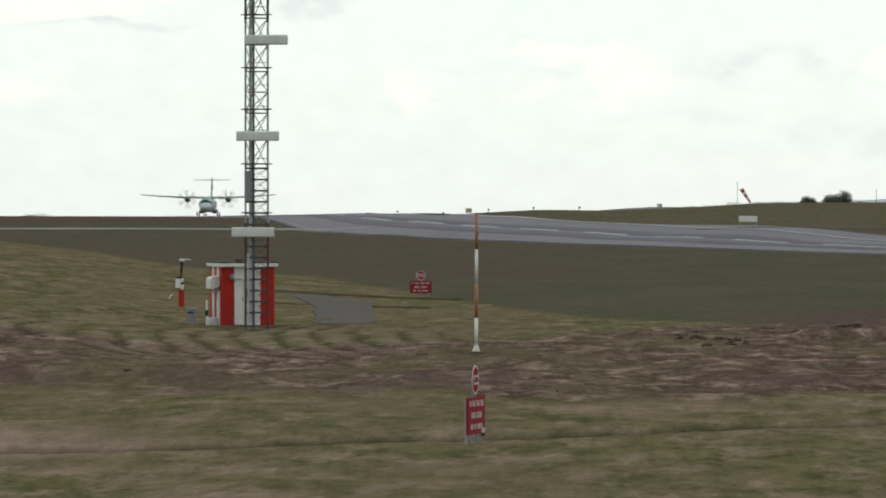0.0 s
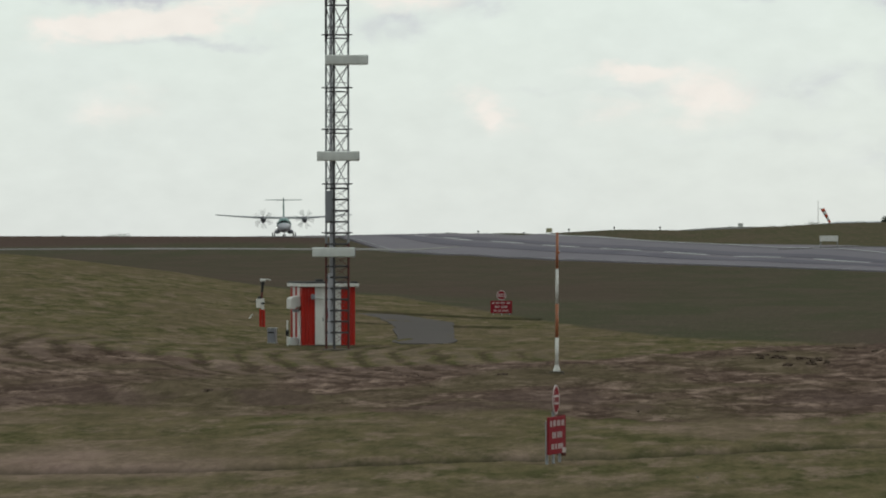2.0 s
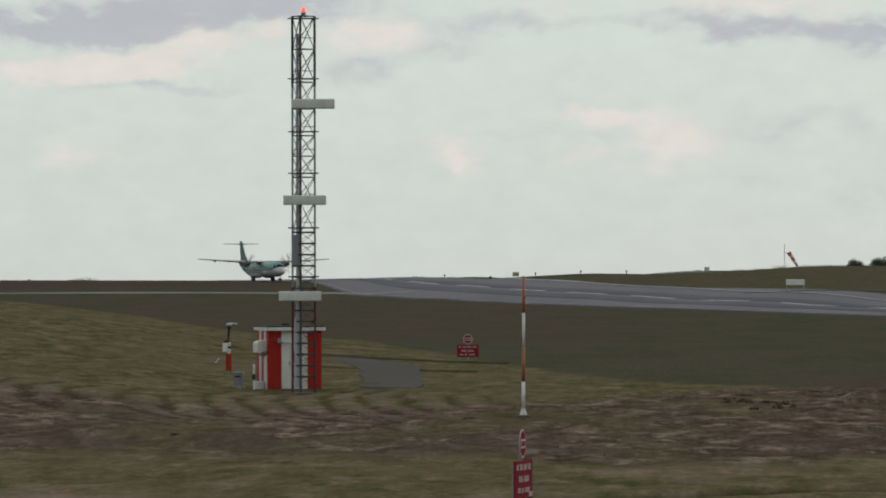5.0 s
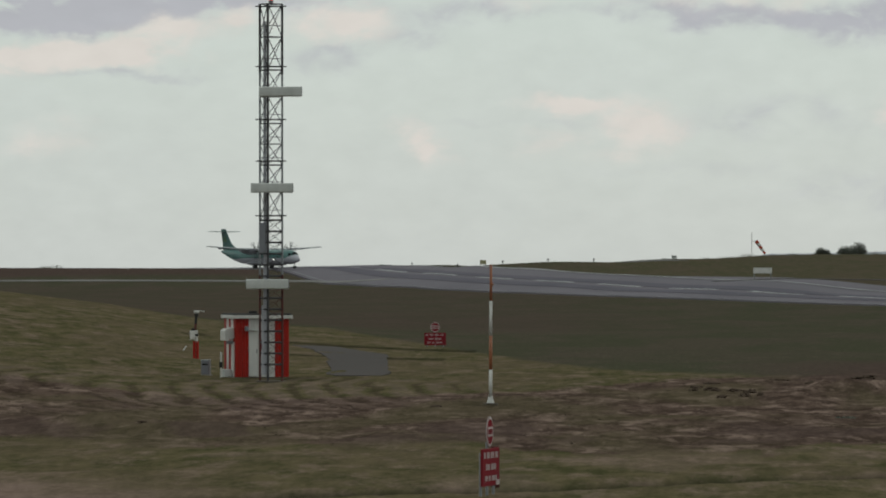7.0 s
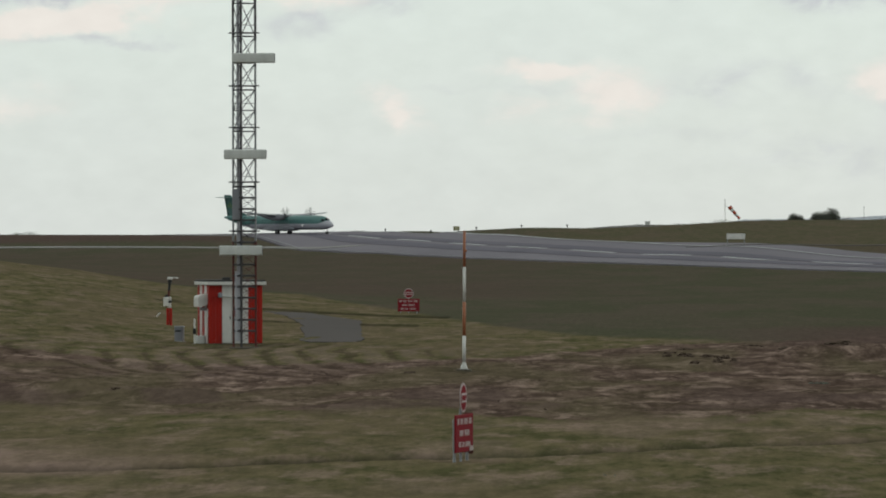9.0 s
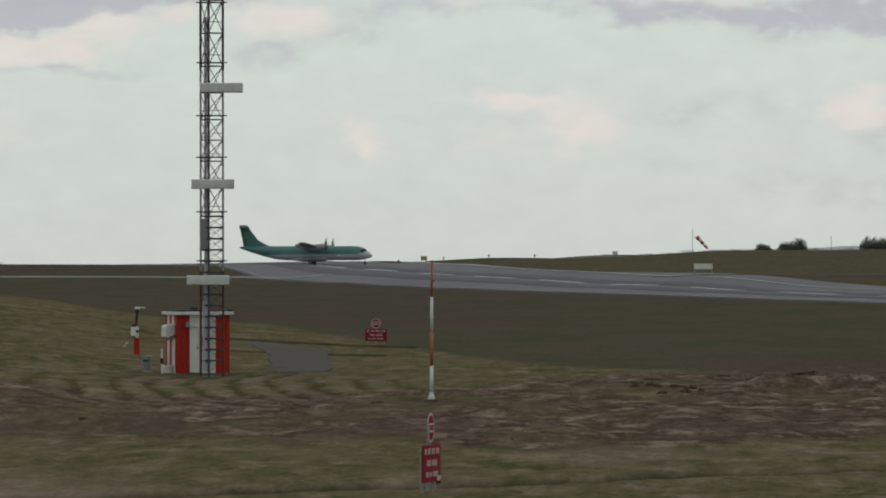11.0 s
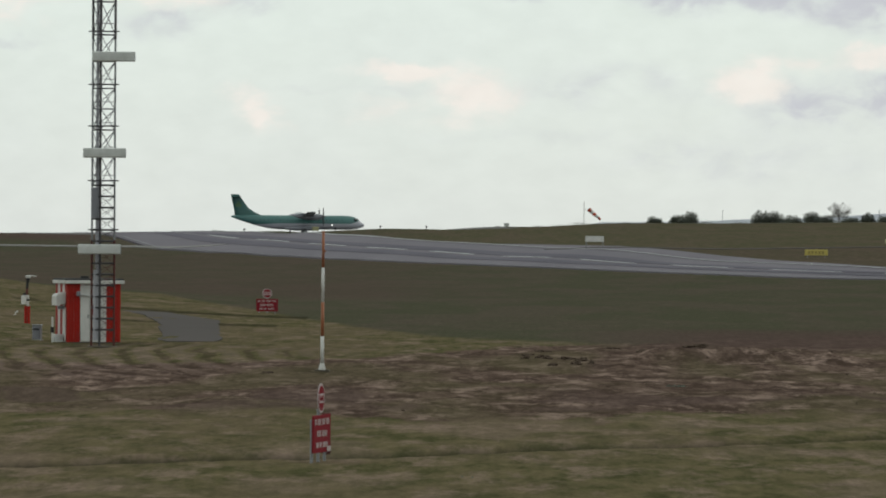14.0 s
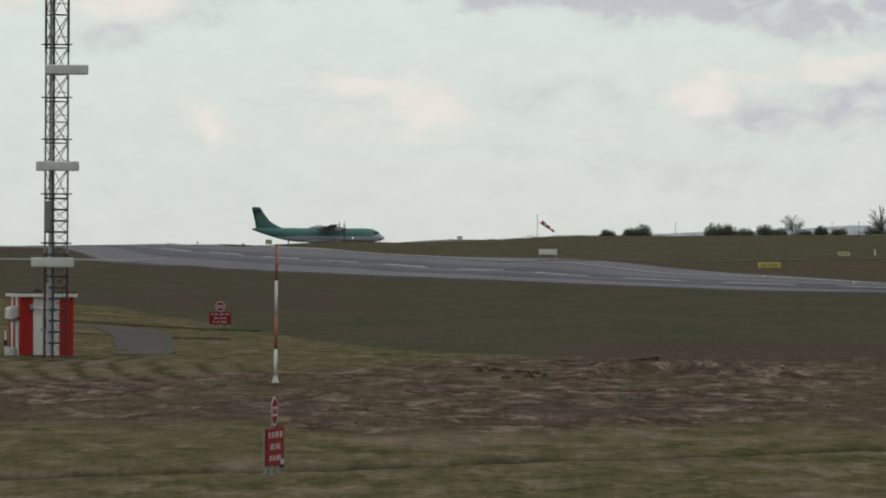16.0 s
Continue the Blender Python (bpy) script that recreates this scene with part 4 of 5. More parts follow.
def foil(chord, le, thick):
    """Wing section in x and z, leading edge at le, nose forward."""
    top = [(0, 0), (.02, .35), (.1, .75), (.3, 1), (.6, .68), (1, .05)]
    low = [(.7, -.25), (.3, -.5), (.08, -.42), (.02, -.22)]
    return [(le - a * chord, b * thick * chord * 0.6) for a, b in top + low]


def wing_half(side):
    out = []
    for y, chord, le, z, th in ((0.0, 2.62, 1.55, 3.66, .18), (4.9, 2.62, 1.55, 3.70, .18), (9.5, 2.10, 1.28, 3.98, .15), (13.2, 1.62, 1.02, 4.26, .13), (13.5, 1.2, .85, 4.29, .10)):
        out.append([(px, y * side, z + pz) for px, pz in foil(chord, le, th)])
    return loft(out)


def build_airliner():
    t = thing("airliner", Matrix(), "twin-propeller high-wing airliner, teal above and white below, taxiing", "aeroplane")
    part("fuselage", loft([ellipse_ring(*r) for r in FUSE]), M_LIVERY, t, "teal and white fuselage", flat=False)
    # glazing that follows the skin of the nose
    for name, x0, x1, a0, a1 in (("windscreen", 10.62, 11.18, 48, 132), ("side_window", 10.10, 10.72, 18, 44), ("side_window", 10.10, 10.72, 136, 162)):
        bm = bmesh.new()
        vs = []
        for i in range(4):
            x = x0 + (x1 - x0) * i / 3
            zc, ry, rz = fuse_at(x)
            vs.append([bm.verts.new((x, 1.015 * ry * math.cos(radians(a0 + (a1 - a0) * j / 8)), zc + 1.015 * rz * math.sin(radians(a0 + (a1 - a0) * j / 8)))) for j in range(9)])
        for a, b in zip(vs, vs[1:]):
            for j in range(8):
                bm.faces.new((a[j], a[j + 1], b[j + 1], b[j]))
        bmesh.ops.solidify(bm, geom=bm.faces[:], thickness=0.02)
        part(name, bm, M_COCKPIT, t, "dark cockpit glazing", flat=False)
    shared = None
    for side in (-1, 1):
        for i in range(22):
            x = 7.6 - i * 0.79
            if shared is None:
                shared = part("cabin_window", boxed((-0.13, -0.012, -0.18), (0.13, 0.012, 0.18), 0.008), M_CABIN, t)
                w = shared
            else:
                w = new("cabin_window", shared.data)
                w.parent = t
            zc, ry, rz = fuse_at(x)
            w.location = (x, side * (ry * math.cos(math.asin(min(.99, (2.62 - zc) / rz))) + 0.008), 2.62)
            w.rotation_euler = (side * -0.26, 0, 0)
        part("wing", wing_half(side), M_WING, t, flat=False)
        nac = part("nacelle", loft([[(x, side * 4.05 + ry * math.cos(2 * math.pi * i / 18), zc + rz * math.sin(2 * math.pi * i / 18)) for i in range(18)]
                                    for x, zc, ry, rz in ((3.35, 3.42, .30, .30), (3.2, 3.40, .42, .45), (2.2, 3.36, .52, .62), (0.6, 3.36, .54, .66), (-1.2, 3.48, .44, .48), (-2.6, 3.62, .16, .16), (-2.9, 3.64, .04, .04))]),
                   M_UNDER, t, "grey engine nacelle", flat=False)
        part("air_intake", boxed((3.05, side * 4.05 - 0.26, 2.84), (3.30, side * 4.05 + 0.26, 2.98), 0.04), M_BLACK, nac)
        # undercarriage
        part("sponson", loft([[(x, side * (1.25 + ry * math.cos(2 * math.pi * i / 14)), 1.02 + rz * math.sin(2 * math.pi * i / 14)) for i in range(14)]
                              for x, ry, rz in ((3.6, .05, .05), (2.6, .42, .32), (1.0, .62, .48), (-1.6, .62, .48), (-3.4, .38, .28), (-4.4, .05, .05))]), M_UNDER, t, "grey undercarriage fairing", flat=False)
        part("gear_leg", rod(bmesh.new(), (0.1, side * 1.5, 0.95), (0, side * 1.95, 0.42), 0.09, 8), M_STEEL, t)
        for dy in (-0.2, 0.2):
            wh = part("main_wheel", rod(bmesh.new(), (0, side * 2.02 + dy - 0.11, 0.43), (0, side * 2.02 + dy + 0.11, 0.43), 0.43, 18), M_BLACK, t, "black tyre")
            part("hub", rod(bmesh.new(), (0, side * 2.02 + dy - 0.12, 0.43), (0, side * 2.02 + dy + 0.12, 0.43), 0.2, 12), M_STEEL, wh)
        part("nose_wheel", rod(bmesh.new(), (10.75, side * 0.2 - 0.08, 0.25), (10.75, side * 0.2 + 0.08, 0.25), 0.25, 14), M_BLACK, t, "black tyre")
        sec = []
        for y, chord, le, z in ((0.0, 1.75, -12.95, 7.30), (3.3, 1.15, -13.35, 7.34), (3.65, 0.9, -13.55, 7.34)):
            sec.append([(px, y * side, z + pz) for px, pz in foil(chord, le, .12)])
        for yy in (2.4, 6.6, 9.6):
            part("flap_fairing", loft([[(x, side * yy + r * math.cos(j * math.pi / 4), 3.60 + 0.03 * yy + r * 1.5 * math.sin(j * math.pi / 4)) for j in range(8)]
                                       for x, r in ((0.2, .02), (-0.5, .10), (-1.3, .11), (-1.9, .02))]), M_UNDER, t, flat=False)
        part("tailplane", loft(sec), M_TEALDARK, t, "dark teal tailplane", flat=False)
    part("wing_root_fairing", loft([[(x, 1.05 * s * math.cos(2 * math.pi * i / 16), 3.58 + .34 * s * math.sin(2 * math.pi * i / 16)) for i in range(16)]
                                    for x, s in ((2.6, .1), (1.9, .75), (0.6, 1), (-1.2, 1), (-2.6, .6), (-3.6, .08))]), M_WING, t, flat=False)
    part("nose_gear_leg", rod(bmesh.new(), (10.75, 0, 1.0), (10.75, 0, 0.25), 0.07, 8), M_STEEL, t)
    fin = []
    for z, le, te, th in ((3.05, -8.2, -14.2, .20), (3.75, -8.9, -14.1, .20), (4.2, -9.9, -14.15, .19), (5.0, -11.2, -14.3, .16), (7.0, -12.72, -14.75, .12), (7.6, -13.05, -14.92, .10), (7.82, -13.3, -14.9, .08)):
        c = le - te
        fin.append([(le - a * c, th * b, z) for a, b in ((0, 0), (.06, .55), (.3, 1), (.7, .6), (1, .06), (1, -.06), (.7, -.6), (.3, -1), (.06, -.55))])
    f = part("fin", loft(fin), M_TEAL, t, "teal tail fin", flat=False)
    for side in (-1, 1):
        for j, (dx, dz) in enumerate(((0.0, 0.0), (-0.38, -0.42), (0.30, -0.50))):
            part("tail_motif", rod(bmesh.new(), (-13.35 + dx, side * 0.10, 6.05 + dz), (-13.35 + dx, side * 0.185, 6.05 + dz), 0.33, 14), M_LIME, f, "yellow-green leaf shape")
    part("rudder", loft([[(te + 0.55, 0.07, z), (te - 0.02, 0.03, z), (te - 0.02, -0.03, z), (te + 0.55, -0.07, z)] for z, te in ((3.8, -14.12), (5.0, -14.3), (7.0, -14.75), (7.3, -14.88))]), M_TEALDARK, f)
    part("fin_cap", boxed((-14.9, -0.07, 7.825), (-13.4, 0.07, 7.90), 0.03), M_WING, f, "grey fin cap")
    part("tail_light", revolve([(0, .05), (0.1, .05), (0.14, .01)], 8), M_WHITE, f).location = (-14.9, 0, 3.4)
    part("taxi_lamp", rod(bmesh.new(), (5.6, -1.40, 1.75), (5.6, -1.50, 1.75), 0.07, 12), M_LAMP, t, "bright lamp on the side")
    props = []
    for side in (-1, 1):
        bm = bmesh.new()
        rod(bm, (-0.15, 0, 0), (0.12, 0, 0), 0.27, 16)
        rod(bm, (0.12, 0, 0), (0.55, 0, 0), 0.27, 16, 0.05)
        p = part("propeller", bm, M_BLADE, t, "dark six-bladed propeller")
        p.matrix_basis = pose(3.5, side * 4.05, 3.42)
        for i in range(6):
            a = i * math.pi / 3
            rot = Matrix.Rotation(a, 4, "X")
            ring = []
            for r, w in ((.2, .08), (.6, .12), (1.2, .15), (1.75, .14), (1.96, .08)):
                tw = radians(58 - 18 * r)
                ring.append([rot @ Vector((q * w * math.sin(tw) + n * 0.02, q * w * math.cos(tw) - n * 0.01, r)) for q, n in ((-1, 0), (0, 1), (1, 0), (0, -1))])
            part("blade", loft(ring), M_BLADE, p)
        props.append((p, side))
    return t, props


airliner, propellers = build_airliner()


# ---------------------------------------------------------------- far field furniture
def build_board():
    x, y, z = at(969, 872)
    t = thing("white_board", pose(x, y, z), "blank white board on posts beyond the runway", "sign board")
    part("panel", boxed((-1.5, -0.04, 1.0), (1.5, 0.04, 1.92), 0.03), M_WHITE, t)
    for dx in (-1.35, 1.35):
        part("post", boxed((dx - 0.07, 0.045, -0.3), (dx + 0.07, 0.16, 1.8), 0.02), M_STEEL, t)


build_board()


def build_guidance_sign(u, y, w, h, label, mat, lettered=True):
    x, y, z = at(u, y)
    t = thing("guidance_sign", pose(x, y, z), label, "airfield sign", group="airfield guidance signs")
    part("panel", boxed((-w / 2, -0.12, 0.25), (w / 2, 0.12, 0.25 + h), 0.04), mat, t)
    for dx in (-0.38 * w, 0.38 * w):
        part("leg", boxed((dx - 0.06, -0.06, -0.3), (dx + 0.06, 0.06, 0.25), 0.01), M_STEEL, t)
    if lettered:
        for i in range(5):
            a = -w * 0.36 + i * w * 0.15
            part("letter_bar", boxed((a, -0.135, 0.25 + h * 0.25), (a + w * 0.09, -0.122, 0.25 + h * 0.75)), M_OLIVE, t)


build_guidance_sign(1361, 815, 3.5, 0.88, "long yellow guidance sign beside the taxiway", M_YELLOW)
build_guidance_sign(1493, 930, 2.0, 0.7, "pale cream guidance sign beyond the taxiway", paint("sign_cream", (0.50, 0.45, 0.27), 0.5, 0.3))
build_guidance_sign(475, 1066, 1.25, 0.85, "small square sign box on the runway shoulder", paint("sign_back_olive", (0.30, 0.28, 0.16), 0.6, 0.4), False)


def build_stake(u, y, h, label):
    x, y, z = at(u, y)
    t = thing("marker_stake", pose(x, y, z), label, "marker", group="stakes beside the paving")
    part("stake", boxed((-0.13, -0.05, -0.2), (0.13, 0.05, h), 0.02), M_WHITE, t)
    part("foot", boxed((-0.2, -0.12, -0.2), (0.2, 0.12, 0.04), 0.01), M_CONCRETE, t)


build_stake(1548, 950, 1.15, "pale marker stake in far grass")
build_stake(1511, 688, 0.35, "short marker stake on the runway edge")
build_stake(1352, 742, 0.3, "short marker stake on the runway edge")


def build_edge_lights():
    x, y, z = at(349, 1150)
    t = thing("edge_light", pose(x, y, z), "small dark elevated runway light", "runway light", group="elevated lights along the crest")
    part("stem", rod(bmesh.new(), (0, 0, -0.3), (0, 0, 0.36), 0.06, 8), M_BLACK, t)
    part("base", rod(bmesh.new(), (0, 0, -0.1), (0, 0, 0.05), 0.2, 10), M_STEEL, t)
    part("head", revolve([(0.36, .14), (0.5, .2), (0.66, .17), (0.72, .05)], 10), M_DARKSTEEL, t)
    for u in (430, 510, 590, 671):
        copy_thing(t, pose(*at(u, 1068)))


build_edge_lights()


def build_far_box():
    x, y, z = at(813, 1150)
    t = thing("equipment_box", pose(x, y, z), "small pale equipment box on the skyline", "cabinet")
    part("body", boxed((-0.55, -0.3, -0.2), (0.55, 0.3, 0.75), 0.04), M_PANEL, t)
    part("lid", boxed((-0.6, -0.35, 0.752), (0.6, 0.35, 0.83), 0.02), M_WHITE, t)


build_far_box()


def build_windsock():
    x, y, z = at(950, 1210)
    t = thing("windsock", pose(x, y, z), "drooping red and white windsock on a thin mast", "windsock")
    top = 4.2 + (449 - 374) / 9500 * y - z
    part("mast", rod(bmesh.new(), (0, 0, -0.3), (0, 0, top), 0.07, 8), M_WHITE, t, "thin pale mast")
    pz = top - 1.9
    part("swivel_arm", rod(bmesh.new(), (0, 0, pz), (0.9, 0, pz + 0.1), 0.035, 6), M_STEEL, t)
    pivot = part("hoop", rod(bmesh.new(), (0, 0, 0), (0.06, 0, 0), 0.50, 16), M_STEEL, t)
    pivot.matrix_basis = pose(0.95, 0, pz + 0.1, 0, 50, 0)
    for i in range(5):
        a, b = 0.07 + i * 0.72, 0.07 + (i + 1) * 0.72
        rings = [[(q, (0.48 - 0.065 * q) * math.cos(2 * math.pi * j / 16), (0.48 - 0.065 * q) * math.sin(2 * math.pi * j / 16)) for j in range(16)] for q in (a, b)]
        part("sock_band", loft(rings), (M_SOCKRED, M_WHITE)[i % 2] if i else M_SOCKRED, pivot, ("red cloth band", "white cloth band")[i % 2], flat=False)
    return pivot, pz


M_SOCKRED = paint("windsock_red_cloth", (0.50, 0.09, 0.05), 0.8, 0.2)
windsock, sock_z = build_windsock()


# ---------------------------------------------------------------- trees and shrubs of the skyline
def leaf_material(name, a, b):
    k = Mat(name, 0.8)
    k.b.inputs["Specular IOR Level"].default_value = 0.2
    g = k.node("ShaderNodeNewGeometry")
    c = k.mix(g.outputs["Random Per Island"], a, b)
    c = k.mix(k.math("MULTIPLY", k.noise(0.6, 3), 0.6), c, tuple(q * 0.6 for q in a))
    k.color(c)
    thin = k.node("ShaderNodeBsdfTranslucent")
    k.put(thin.inputs["Color"], c)
    both = k.node("ShaderNodeMixShader")
    both.inputs[0].default_value = 0.45
    k.nt.links.new(k.b.outputs[0], both.inputs[1])
    k.nt.links.new(thin.outputs[0], both.inputs[2])
    k.nt.links.new(both.outputs[0], k.nt.nodes["Material Output"].inputs["Surface"])
    return k.m


# leaf colours are paled and greyed to carry the haze over the skyline trees
M_LEAF = leaf_material("hazed_leaves", (0.130, 0.140, 0.115), (0.205, 0.215, 0.180))
M_TWIG = leaf_material("winter_twigs", (0.24, 0.23, 0.22), (0.32, 0.30, 0.285))
M_BARK = paint("bark", (0.075, 0.062, 0.05), 0.9, 0.3)


def crown(rnd, lobes, count, size, base):
    """Leaf clumps scattered through overlapping lobes, thinner towards the outside."""
    vs, fs = [], []
    for _ in range(count):
        cx, cy, cz, rx, rz = rnd.choice(lobes)
        a, b, r = rnd.uniform(0, 2 * math.pi), rnd.uniform(-1, 1), rnd.random() ** 0.42 * rnd.uniform(0.75, 1.1)
        q = math.sqrt(1 - b * b)
        p = Vector((cx + rx * r * q * math.cos(a), cy + rx * r * q * math.sin(a), max(base, cz + rz * r * b)))
        d1 = Vector((rnd.gauss(0, 1), rnd.gauss(0, 1), rnd.gauss(0, 1))).normalized() * size * rnd.uniform(0.5, 1.2)
        d2 = Vector((rnd.gauss(0, 1), rnd.gauss(0, 1), rnd.gauss(0, 1))).normalized() * size * rnd.uniform(0.4, 0.9)
        i = len(vs)
        vs += [p - d1, p + d2, p + d1, p - d2 * 0.8]
        fs.append((i, i + 1, i + 2, i + 3))
    me = bpy.data.meshes.new("crown")
    me.from_pydata(vs, [], fs)
    return me


def build_tree(u, y, w, h, label, seed, name="tree", stem=0.2, leaves=3800, group="dark trees on the skyline"):
    rnd = random.Random(seed)
    x, y, z = at(u, y)
    t = thing(name, pose(x, y, z - 0.1), label, "tree" if name == "tree" else "bush", group=group)
    bm = bmesh.new()
    rod(bm, (0, 0, -0.3), (0.05 * w, 0, h * 0.6), 0.045 * h, 8, 0.02 * h)
    for i in range(6):
        a = rnd.uniform(0, 6.28)
        rod(bm, (0, 0, h * rnd.uniform(0.1, 0.4)), (w * 0.36 * math.cos(a), w * 0.36 * math.sin(a), h * rnd.uniform(0.5, 0.85)), 0.02 * h, 5, 0.006 * h)
    part("trunk", bm, M_BARK, t)
    lobes = []
    n = max(4, int(w / 0.9))
    for i in range(n):
        q = (i + 0.5) / n - 0.5
        hh = h * (1 - 0.9 * q * q) * rnd.uniform(0.72, 1.0)
        lobes.append((q * w * 0.86, rnd.uniform(-0.2, 0.2) * w, hh * (0.5 + stem * 0.35), w / n * rnd.uniform(0.9, 1.3), hh * (0.5 - stem * 0.3)))
        lobes.append((q * w * 0.95, rnd.uniform(-0.2, 0.2) * w, hh * 0.22, w / n * 1.2, hh * 0.3))
    me = crown(rnd, lobes, leaves, 0.022 * h + 0.07, h * stem * 0.5)
    me.materials.append(M_LEAF)
    c = new("crown", me)
    c.parent = t
    return t


for u, y, w, h, sd in ((1075, 1340, 3.6, 2.3, 1), (1115, 1350, 3.6, 2.9, 2), (1137, 1352, 4.0, 3.7, 3), (1262, 1370, 4.3, 4.0, 5), (1287, 1370, 4.2, 3.6, 6),
                       (1318, 1380, 4.6, 2.6, 7), (1352, 1380, 3.8, 4.0, 8), (1377, 1384, 4.2, 2.6, 9), (1452, 1390, 3.4, 3.2, 12), (1422, 1388, 4.2, 2.0, 13), (1484, 1392, 4.0, 2.4, 14), (1550, 1395, 6.0, 3.2, 15)):
    build_tree(u, y, w, h, "dense dark evergreen tree on the skyline", sd, stem=0.02)
for u, y, w, h, sd in ((1165, 1352, 3.4, 1.2, 21), (1025, 1320, 2.6, 0.8, 22), (943, 1225, 4.6, 0.95, 23), (905, 1215, 4.8, 0.55, 24), (870, 1190, 3.4, 0.5, 25), (798, 1150, 1.9, 0.5, 26),
                       (-284, 1120, 3.6, 0.95, 27), (-305, 1120, 3.0, 0.7, 28), (-390, 1120, 0.9, 0.4, 29), (298, 1160, 1.6, 0.6, 30), (310, 1165, 1.2, 0.4, 35), (1300, 1372, 5, 1.4, 31), (1520, 1394, 5, 1.6, 32), (1400, 1386, 4, 1.3, 33), (1225, 1360, 5, .7, 34)):
    build_tree(u, y, w, h, "low dark shrub on the skyline", sd, "shrub", 0.05, 260, "shrubs on the skyline")


for u, y, w, h, sd in ((150, 1003, 2.4, .22, 51), (168, 1002, 1.6, .25, 52), (186, 1001, 2.6, .28, 53), (205, 999, 2.0, .3, 54), (216, 998, 1.5, .22, 55), (238, 995, 1.2, .2, 56), (258, 992, 1.0, .18, 57)):
    build_tree(u, y, w, h, "low dark weed clump beside the pale track", sd, "weed_clump", 0.05, 110, "weeds along the track")


def build_bare_tree(u, y, w, h, seed):
    rnd = random.Random(seed)
    x, y, z = at(u, y)
    t = thing("bare_tree", pose(x, y, z - 0.1), "round leafless winter tree with fine grey twigs", "tree", group="bare trees on the skyline")
    limbs, vs, fs = bmesh.new(), [], []

    def sliver(p, q, r):
        n = Vector((rnd.gauss(0, 1), rnd.gauss(0, 1), rnd.gauss(0, 1))).normalized() * r
        k = len(vs)
        vs.extend((p - n, p + n, q))
        fs.append((k, k + 1, k + 2))
    rod(limbs, (0, 0, -0.3), (0, 0, h * 0.35), 0.022 * h, 8, 0.012 * h)
    for _ in range(46):
        a, b = rnd.uniform(0, 6.283), rnd.uniform(-0.55, 1.0)
        c = math.sqrt(max(0.0, 1 - b * b))
        reach = rnd.uniform(0.72, 1.0)
        tip = Vector((w / 2 * c * math.cos(a) * reach, w / 2 * c * math.sin(a) * reach, h * (0.5 + 0.5 * b * reach)))
        root = Vector((0, 0, h * rnd.uniform(0.08, 0.34)))
        rod(limbs, root, root.lerp(tip, 0.7), 0.006 * h, 4, 0.003 * h)
        sliver(root.lerp(tip, 0.6), tip, 0.03)
        out = (tip - root).normalized()
        for _ in range(80):
            p = root.lerp(tip, rnd.uniform(0.3, 1.0))
            d = (out + Vector((rnd.gauss(0, .6), rnd.gauss(0, .6), rnd.gauss(0.15, .5)))).normalized()
            sliver(p, p + d * rnd.uniform(0.08, 0.20) * h * (1.15 - 0.6 * reach), 0.028)
    part("trunk", limbs, M_BARK, t)
    me = bpy.data.meshes.new("twigs")
    me.from_pydata(vs, [], fs)
    me.materials.append(M_TWIG)
    c = new("twigs", me)
    c.parent = t


build_bare_tree(1401, 1392, 7.2, 6.0, 3)
build_bare_tree(1558, 1394, 8.4, 8.0, 5)


def build_lamp_posts():
    x, y, z = at(1195, 1380)
    t = thing("lighting_column", pose(x, y, z), "thin far lighting column on the skyline", "lamp post", group="columns on the skyline")
    part("column", rod(bmesh.new(), (0, 0, -0.3), (0, 0, 3.4), 0.07, 6), M_STEEL, t)
    part("head", boxed((-0.22, -0.1, 3.4), (0.22, 0.1, 3.5), 0.02), M_STEEL, t)
    for u, y, dz in ((1472, 1400, -0.2), (1142, 1380, -0.6), (1258, 1390, 0.8), (1519, 1400, 0.6)):
        a = at(u, y)
        copy_thing(t, pose(a[0], a[1], a[2] + min(dz, 0)))


build_lamp_posts()


def build_hills():
    """Far hills above the edge of the field."""
    pts = [(905, 424), (945, 416), (985, 411), (1060, 411), (1120, 410), (1180, 408), (1215, 405.5), (1240, 405), (1300, 404), (1380, 400), (1440, 396), (1500, 392), (1560, 391), (1640, 389), (1800, 392)]
    y = 4300.0
    us = np.arange(905, 1801, 5.0)
    vs = np.interp(us, [p[0] for p in pts], [p[1] for p in pts]) + 1.4 * (fbm(us * 0.03, us * 0, 71) - 0.5)
    bm = bmesh.new()
    rows = []
    for u, v in zip(us, vs):
        zt = 4.2 + (449 - v) / 9500 * y
        x = (u - 784) / 9500 * y
        rows.append([bm.verts.new((x, y - 500, -22)), bm.verts.new((x, y - 160, -22 + (zt + 22) * 0.7)), bm.verts.new((x, y, zt)), bm.verts.new((x, y + 300, -22))])
    for a, b in zip(rows, rows[1:]):
        for i in range(3):
            bm.faces.new((a[i], b[i], b[i + 1], a[i + 1]))
    # distance haze is painted in: the pale blue-grey stands for aerial perspective
    k = Mat("far_hill_hazed", 0.95)
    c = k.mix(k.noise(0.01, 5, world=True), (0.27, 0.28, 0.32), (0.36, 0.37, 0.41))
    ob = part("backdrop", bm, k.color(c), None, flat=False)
    tagged(ob, "low blue-grey far hills behind the airfield", "hills", kind="structure")


build_hills()


# ---------------------------------------------------------------- loose earth and weeds on the near ground
M_EARTH = paint("dug_earth", (0.078, 0.056, 0.043), 0.95, 0.5, scale=4.0, stain=(0.14, 0.10, 0.07), gloss=0.0)


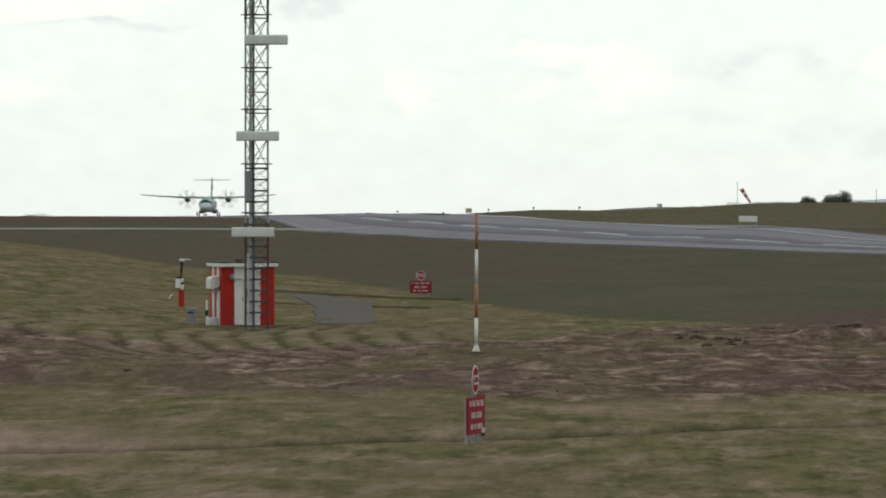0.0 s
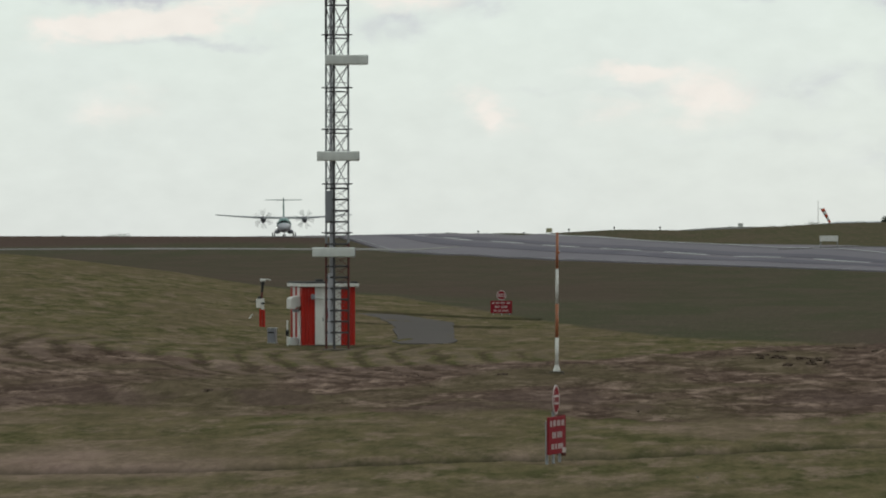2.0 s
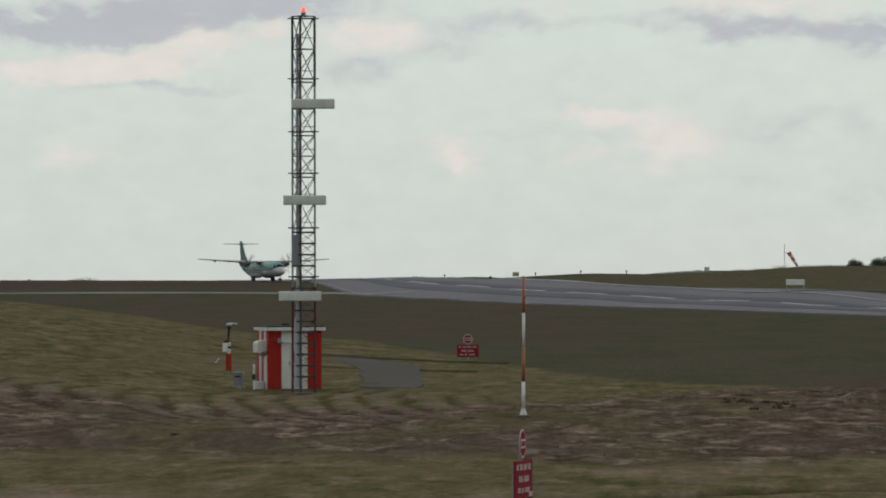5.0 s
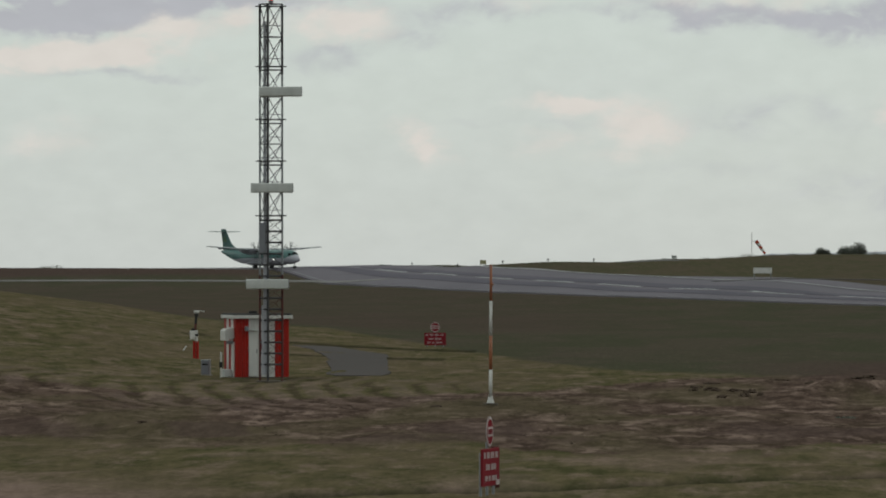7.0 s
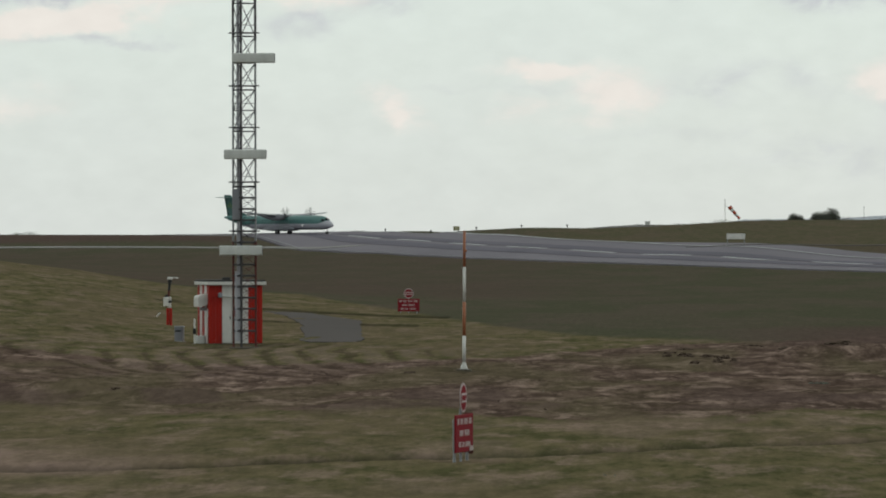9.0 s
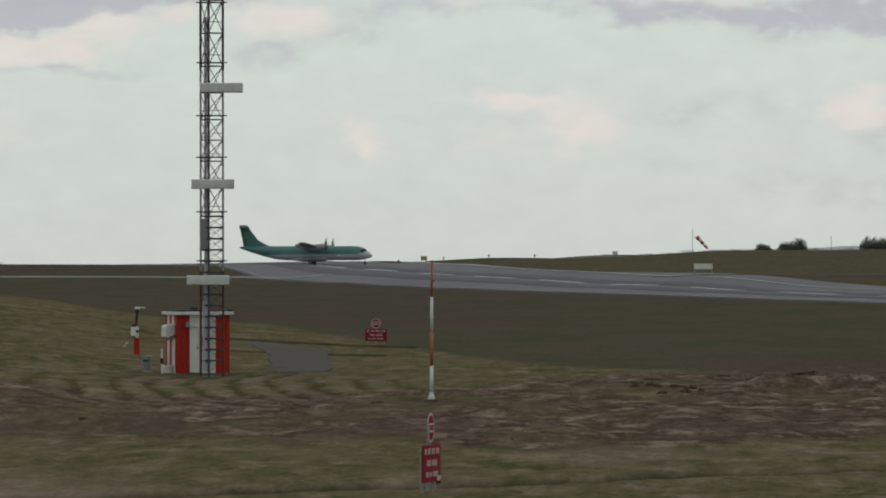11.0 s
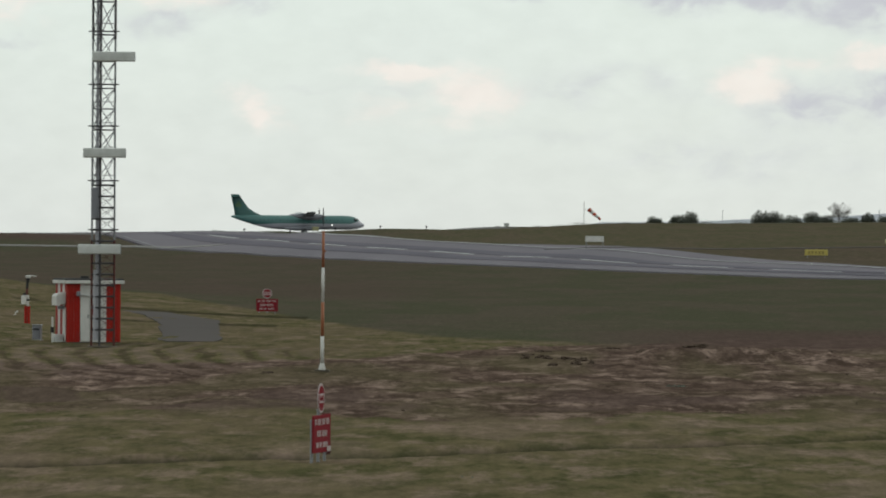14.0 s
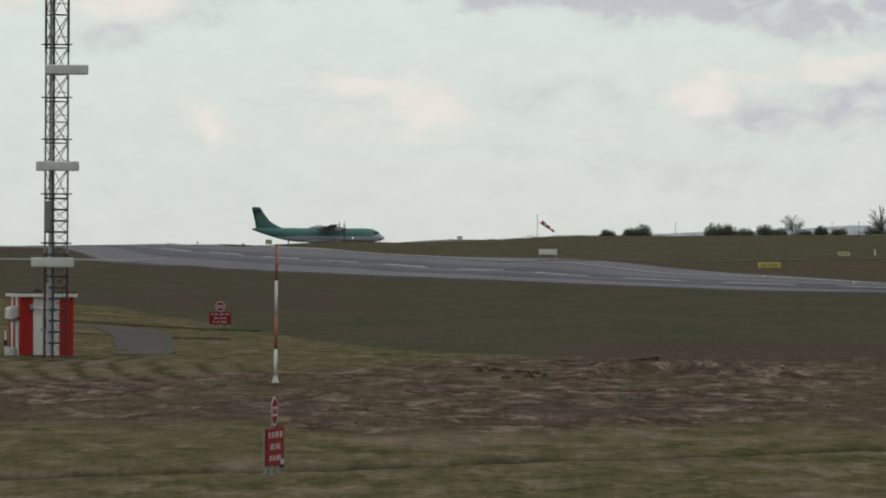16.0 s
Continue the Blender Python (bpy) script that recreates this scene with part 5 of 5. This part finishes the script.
def build_clod(u, y, w, h, seed):
    rnd = random.Random(seed)
    w, h = w * 0.62, h * 0.8
    u += rnd.uniform(-14, 14)
    y += rnd.uniform(-6, 6)
    x = (u - 784) / 9500 * y
    X, Y = np.array([x]), np.array([float(y)])
    z = float(relief(X, Y, *zones(X, Y))[0])
    bm = bmesh.new()
    bmesh.ops.create_icosphere(bm, subdivisions=3, radius=1.0)
    off = Vector((seed * 3.1, seed * 1.7, 0))
    for v in bm.verts:
        k = 1 + 0.75 * noise.fractal(v.co * 1.6 + off, 1.0, 2.0, 4)
        v.co = Vector((v.co.x * w / 2 * k, v.co.y * w / 2 * k, max(-0.25, v.co.z) * h * k * 0.7))
    ob = part("earth_clod", bm, M_EARTH, None)
    ob.matrix_basis = pose(x, y, z, 0, 0, rnd.uniform(0, 90))
    tagged(ob, "dark dug-up clod of earth on rough brown grass", "earth", group="clods of earth")


for k_, (u, y, w, h) in enumerate(((858, 193, .55, .16), (872, 190, .7, .14), (886, 196, .9, .2), (903, 189, .6, .2), (915, 193, .8, .16), (931, 187, .5, .2), (944, 190, .7, .22), (958, 186, .55, .26),
                                   (966, 189, .4, .2), (850, 203, .8, .14), (880, 208, .9, .12), (1145, 217, 1.3, .2), (1165, 219, .8, .14), (1010, 212, 1.0, .12), (1040, 214, .7, .12),
                                   (395, 172, .5, .12), (-215, 146, .6, .06), (-120, 146, .5, .06))):
    build_clod(u, y, w, h, k_ + 1)
for u, y, w, h, sd in ((738, 96.5, .55, .10, 61), (722, 97, .4, .07, 62), (752, 96.2, .35, .09, 63), (630, 150, .5, .1, 64), (1115, 160, .6, .1, 65)):
    build_tree(u, y, w, h, "dark green weed in short grass", sd, "weed", 0.05, 60, "weeds in the near grass")


# ---------------------------------------------------------------- what moves
# seconds, station to the right, distance, heading (0 is to the right, -90 towards the eye)
TAXI_RUN = [(0.0, 13, 1064, -88.5), (1.0, 6, 1058, -87), (2.0, 4, 1054, -85), (3.0, 5, 1051, -82), (4.0, 10, 1050, -75.5), (4.7, 20, 1050, -70),
            (5.7, 45, 1051, -61.5), (6.8, 79, 1055, -53), (7.5, 103, 1058, -47), (8.5, 146, 1064, -38), (9.2, 178, 1069, -31), (9.7, 203, 1072, -25), (10.7, 260, 1078, -11),
            (11.8, 323, 1084, 1), (12.5, 366, 1087, 5), (13.0, 397, 1088, 6.5), (14.5, 483, 1091, 8), (16.0, 574, 1092, 8.5)]


def motions():
    rows = []
    for t, u, y, a in TAXI_RUN:
        x, y, z = at(u, y)
        rows.append((t, pose(x, y, z + 0.035, 0, 0, a)))
    walk(airliner, rows)
    for p, side in propellers:
        walk(p, [(i / FPS, pose(3.5, side * 4.05, 3.42, 14 + side * 9 + i * 77)) for i in range(16 * FPS + 1)])
    walk(windsock, [(t, pose(0.95, 0, sock_z + 0.1, 0, a, 0)) for t, a in
                    ((0.0, 57), (1.5, 62), (3.5, 60), (5.5, 57), (7.0, 55), (9.0, 50), (10.5, 48), (12.5, 46), (13.5, 42), (14.5, 39), (16.0, 37))])


motions()
